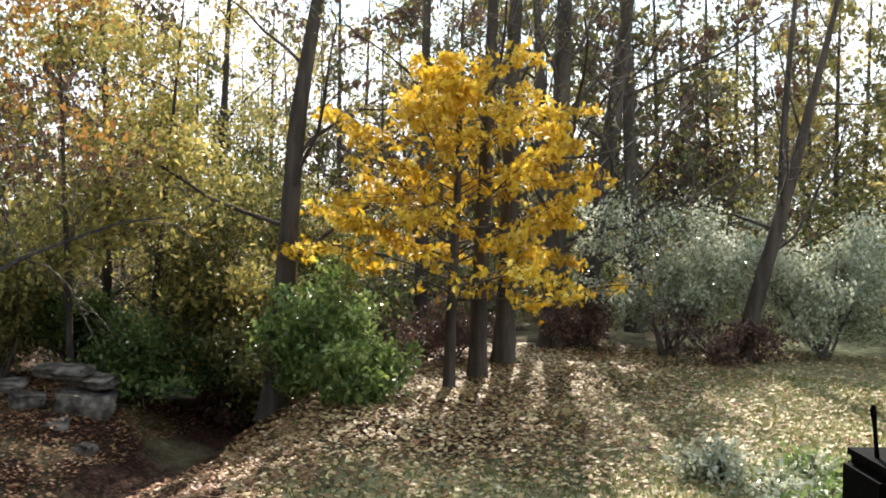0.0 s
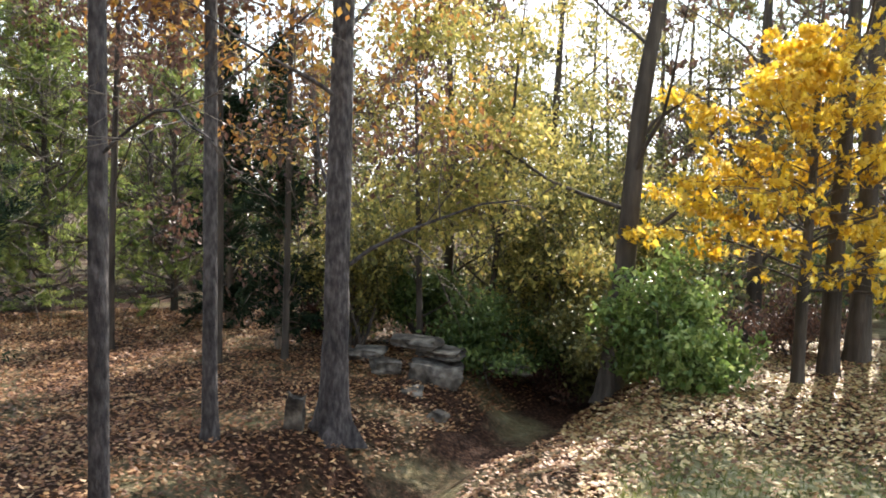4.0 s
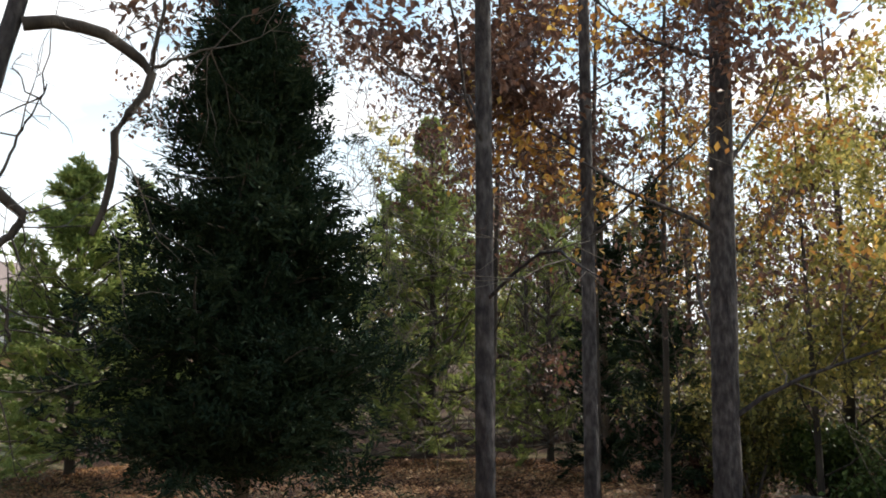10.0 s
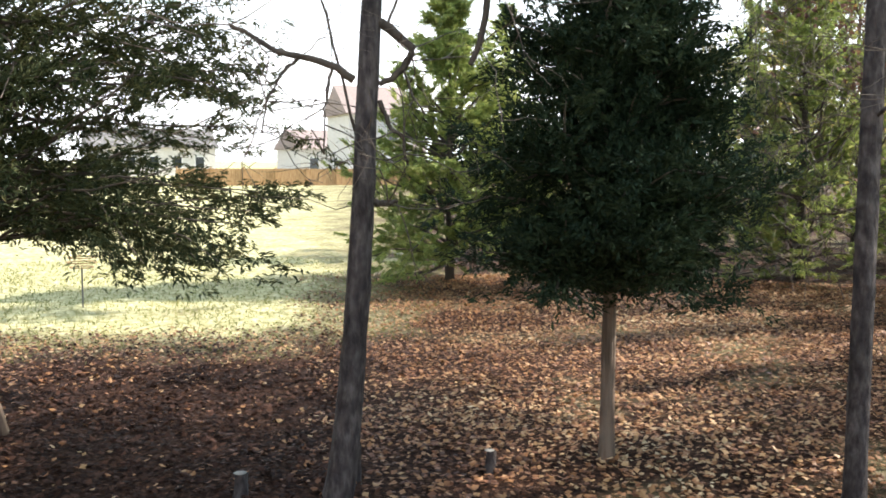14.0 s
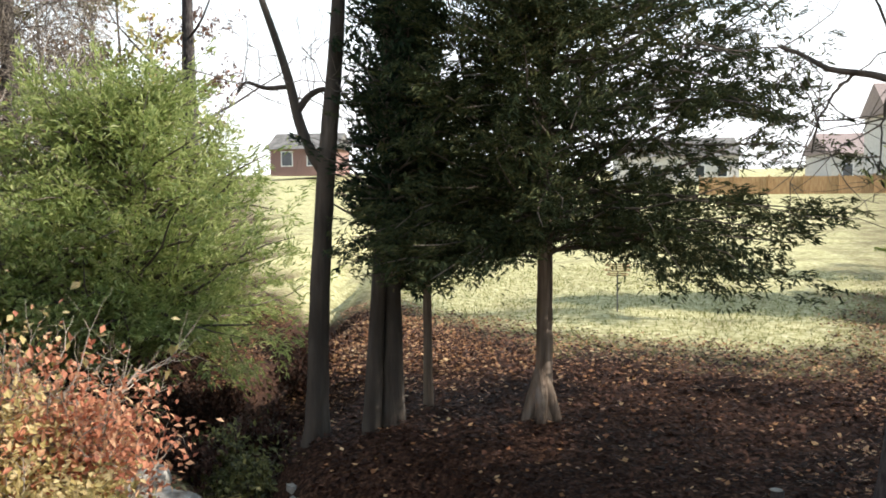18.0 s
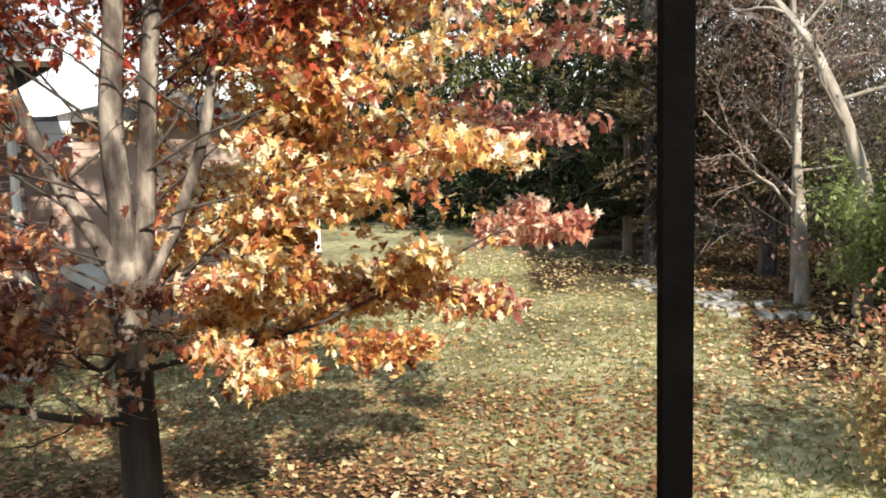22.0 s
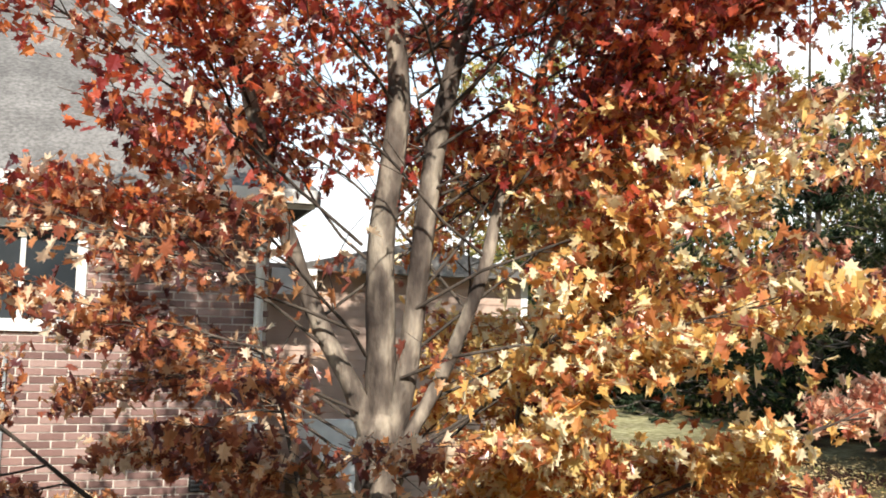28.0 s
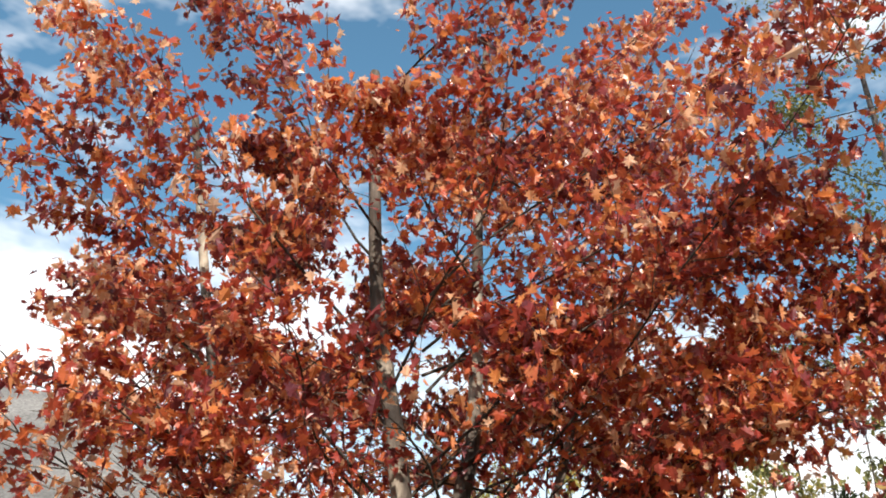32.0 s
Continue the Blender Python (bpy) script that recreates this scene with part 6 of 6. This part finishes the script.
hang = np.array([(-0.2, -0.17, 0.8), (-0.24, -0.2, 0.7), (-0.2, -0.2, 0.64), (-0.12, -0.2, 0.62), (-0.06, -0.2, 0.68), (-0.05, -0.18, 0.8)])
part("wire_loop", mesh("wire_loop", *tubes([(hang, [0.008] * 6)], 6), M_WHITE, True), stove, "pale wire loop")

# the hanging basket feeder on the lawn
feeder = thing("wire_basket", (-12.3, 0.7, gz(-12.3, 0.7)), "small wire basket on the lawn", "basket")
for i, rr0 in enumerate((0.14, 0.17, 0.16)):
    q = np.arange(13) * 2 * np.pi / 12
    part("hoop", mesh("hoop", *tubes([(np.stack([rr0 * np.cos(q), rr0 * np.sin(q), 0 * q + 0.5 + 0.06 * i], -1), [0.008] * 13)], 5), M_WOOD, True), feeder)
part("stake", mesh("stake", *tubes([(np.array([(0, 0, 0), (0, 0, 0.5)]), [0.01] * 2)], 6), M_POLE), feeder)

# ================= brick courses =================
brick_full = box_mesh("brick", M_BRICK, (0.0, -0.012, 0.0, 0.190, 0.0, 0.0535))
rngb = np.random.default_rng(401)
rest, count = [], 0
for row in range(43):
    off = 0.1015 if row % 2 else 0.0
    for col in range(44):
        x0, z0 = col * 0.203 - off, 0.105 + row * 0.0667
        if x0 < 0 or z0 + 0.057 > EAVE - 0.005:
            continue
        if x0 < 1.9 and count < 300:
            ob = part("brick", brick_full, house, at=(x0, 0.0 + float(rngb.normal(0, 0.001)), z0))
            count += 1
        else:
            rest.append((x0, -0.012, z0, x0 + 0.190, float(rngb.normal(0, 0.001)), z0 + 0.0535))
rest_ob = part("brick_mass", mesh("brick_mass", *boxes(rest), M_BRICK_J), house)
rest_ob["kind"] = "stuff"
side = [(-0.0015, -0.2 * j - 0.19 - (0.1 if rw % 2 else 0), 0.105 + rw * 0.0667, 0.0, -0.2 * j - (0.1 if rw % 2 else 0), 0.162 + rw * 0.0667) for rw in range(42) for j in range(7)]
side_ob = part("brick_mass", mesh("brick_mass", *boxes([(a0 - 0.012, b0, c0, d0 - 0.0, e0, f0) for a0, b0, c0, d0, e0, f0 in side]), M_BRICK_J), house)
side_ob["kind"] = "stuff"

# ================= fallen leaves and grass =================
def on_ground(rng, n, rmin, rmax, az0, az1):
    a0 = np.radians(rng.uniform(az0, az1, n))
    r0 = np.sqrt(rng.uniform(rmin ** 2, rmax ** 2, n))
    return -np.sin(a0) * r0, np.cos(a0) * r0


def ground_leaves(name, label, n, rmin, rmax, az0, az1, size, mat, seed, weigh):
    rng = np.random.default_rng(seed)
    x, y = on_ground(rng, n, rmin, rmax, az0, az1)
    ok = (rng.uniform(0, 1, n) < weigh(x, y)) & (creek_distance(x, y) > 0.34)
    x, y = x[ok], y[ok]
    c = np.stack([x, y, ground_z(x, y) + rng.uniform(0.006, 0.03, len(x))], -1)
    m = len(c)
    yaw = rng.uniform(0, 6.283, m)
    d = np.stack([np.cos(yaw), np.sin(yaw), rng.normal(0, 0.25, m)], -1)
    s = np.stack([-np.sin(yaw), np.cos(yaw), rng.normal(0, 0.25, m)], -1)
    k0 = size * rng.uniform(0.6, 1.3, m)[:, None]
    curl = rng.uniform(0.0, 0.22, m)[:, None] * [[0, 0, 1.0]]
    v = np.stack([c - 0.5 * k0 * d + k0 * curl, c + 0.36 * k0 * s, c + 0.5 * k0 * d + k0 * curl * 0.6, c - 0.36 * k0 * s + k0 * curl * 0.5], 1).reshape(-1, 3)
    b0 = np.arange(m)[:, None] * 4
    f = np.concatenate([b0 + [0, 1, 2], b0 + [0, 2, 3]], 1).reshape(-1, 3)
    tagged(new(name, mesh(name, v, f, mat)), label, "leaves", kind="stuff")


# thinned past 78 degrees so bright leaves don't lift the painted cedar shade
ground_leaves("fallen_leaves", "brown and orange fallen leaves under the trees", 150000, 3.2, 15, 8, 112, 0.044, L_FALLEN, 501, lambda x, y: litter_shade(x, y) ** 1.2 * np.maximum(np.clip((78 - np.degrees(np.arctan2(-x, y)) + 2.5 * np.sin(3 * x)) / 18, 0.05, 1), np.clip((np.hypot(x, y) - 7.5) / 3, 0, 1)))
# leaf colour darkened here to carry the shade below the cedars
ground_leaves("fallen_leaves", "fallen leaves under the cedars, darkened for their shade", 60000, 4.2, 13, 72, 126, 0.045, L_SHADED, 507, lambda x, y: litter_shade(x, y) * 0.9)
ground_leaves("fallen_leaves", "pale tan fallen leaves on the lawn below the yellow maple", 44000, 3.0, 13, -44, 14, 0.052, L_FALLEN_PALE, 502, lambda x, y: litter_shade(x, y) * 0.9)
ground_leaves("fallen_leaves", "brown fallen leaves on the lawn below the yellow maple", 44000, 3.0, 13, -44, 14, 0.05, L_FALLEN, 505, lambda x, y: litter_shade(x, y) ** 1.5)
ground_leaves("fallen_leaves", "pale yellow fallen leaves on the side lawn", 42000, 2.8, 14, 118, 200, 0.05, L_FALLEN_PALE, 503, lambda x, y: np.clip(0.55 - 0.30 * (x + 1.6 + 0.3 * np.sin(3 * y)), 0.12, 0.55))
ground_leaves("fallen_leaves", "brown fallen leaves in the thicket", 13000, 5.5, 15, 114, 136, 0.06, L_FALLEN, 504, lambda x, y: litter_shade(x, y))
ground_leaves("fallen_leaves", "russet and tan fallen leaves below the red maple", 22000, 2.2, 9, 135, 195, 0.048, L_FALLEN, 506, lambda x, y: np.maximum(np.clip(3.6 - np.hypot(x + 1.2, y + 4.9), np.where(x > -0.3, 0.02, 0.12), 1), np.clip(2.6 - np.hypot(x + 3.5, y + 3.9), 0, 0.8)))
rng = np.random.default_rng(510)
for az0, az1, n, r1 in ((-44, 14, 42000, 11), (112, 200, 42000, 13), (66, 110, 16000, 18)):
    x, y = on_ground(rng, n, 3.0, r1, az0, az1)
    ok = (rng.uniform(0, 1, n) > litter_shade(x, y) * 0.9) & (creek_distance(x, y) > 0.8)
    c = np.stack([x, y, ground_z(x, y) + 0.018], -1)[ok]
    up = np.tile([0, 0, 1.3], (len(c), 1)) + rng.normal(0, 0.6, (len(c), 3))
    v, f = leaves(c, 0.06, rng, "leaf", 0.0, 0.16, along=up)
    tagged(new("grass", mesh("grass", v, f, L_GRASS)), "short dry autumn grass", "grass", kind="stuff")
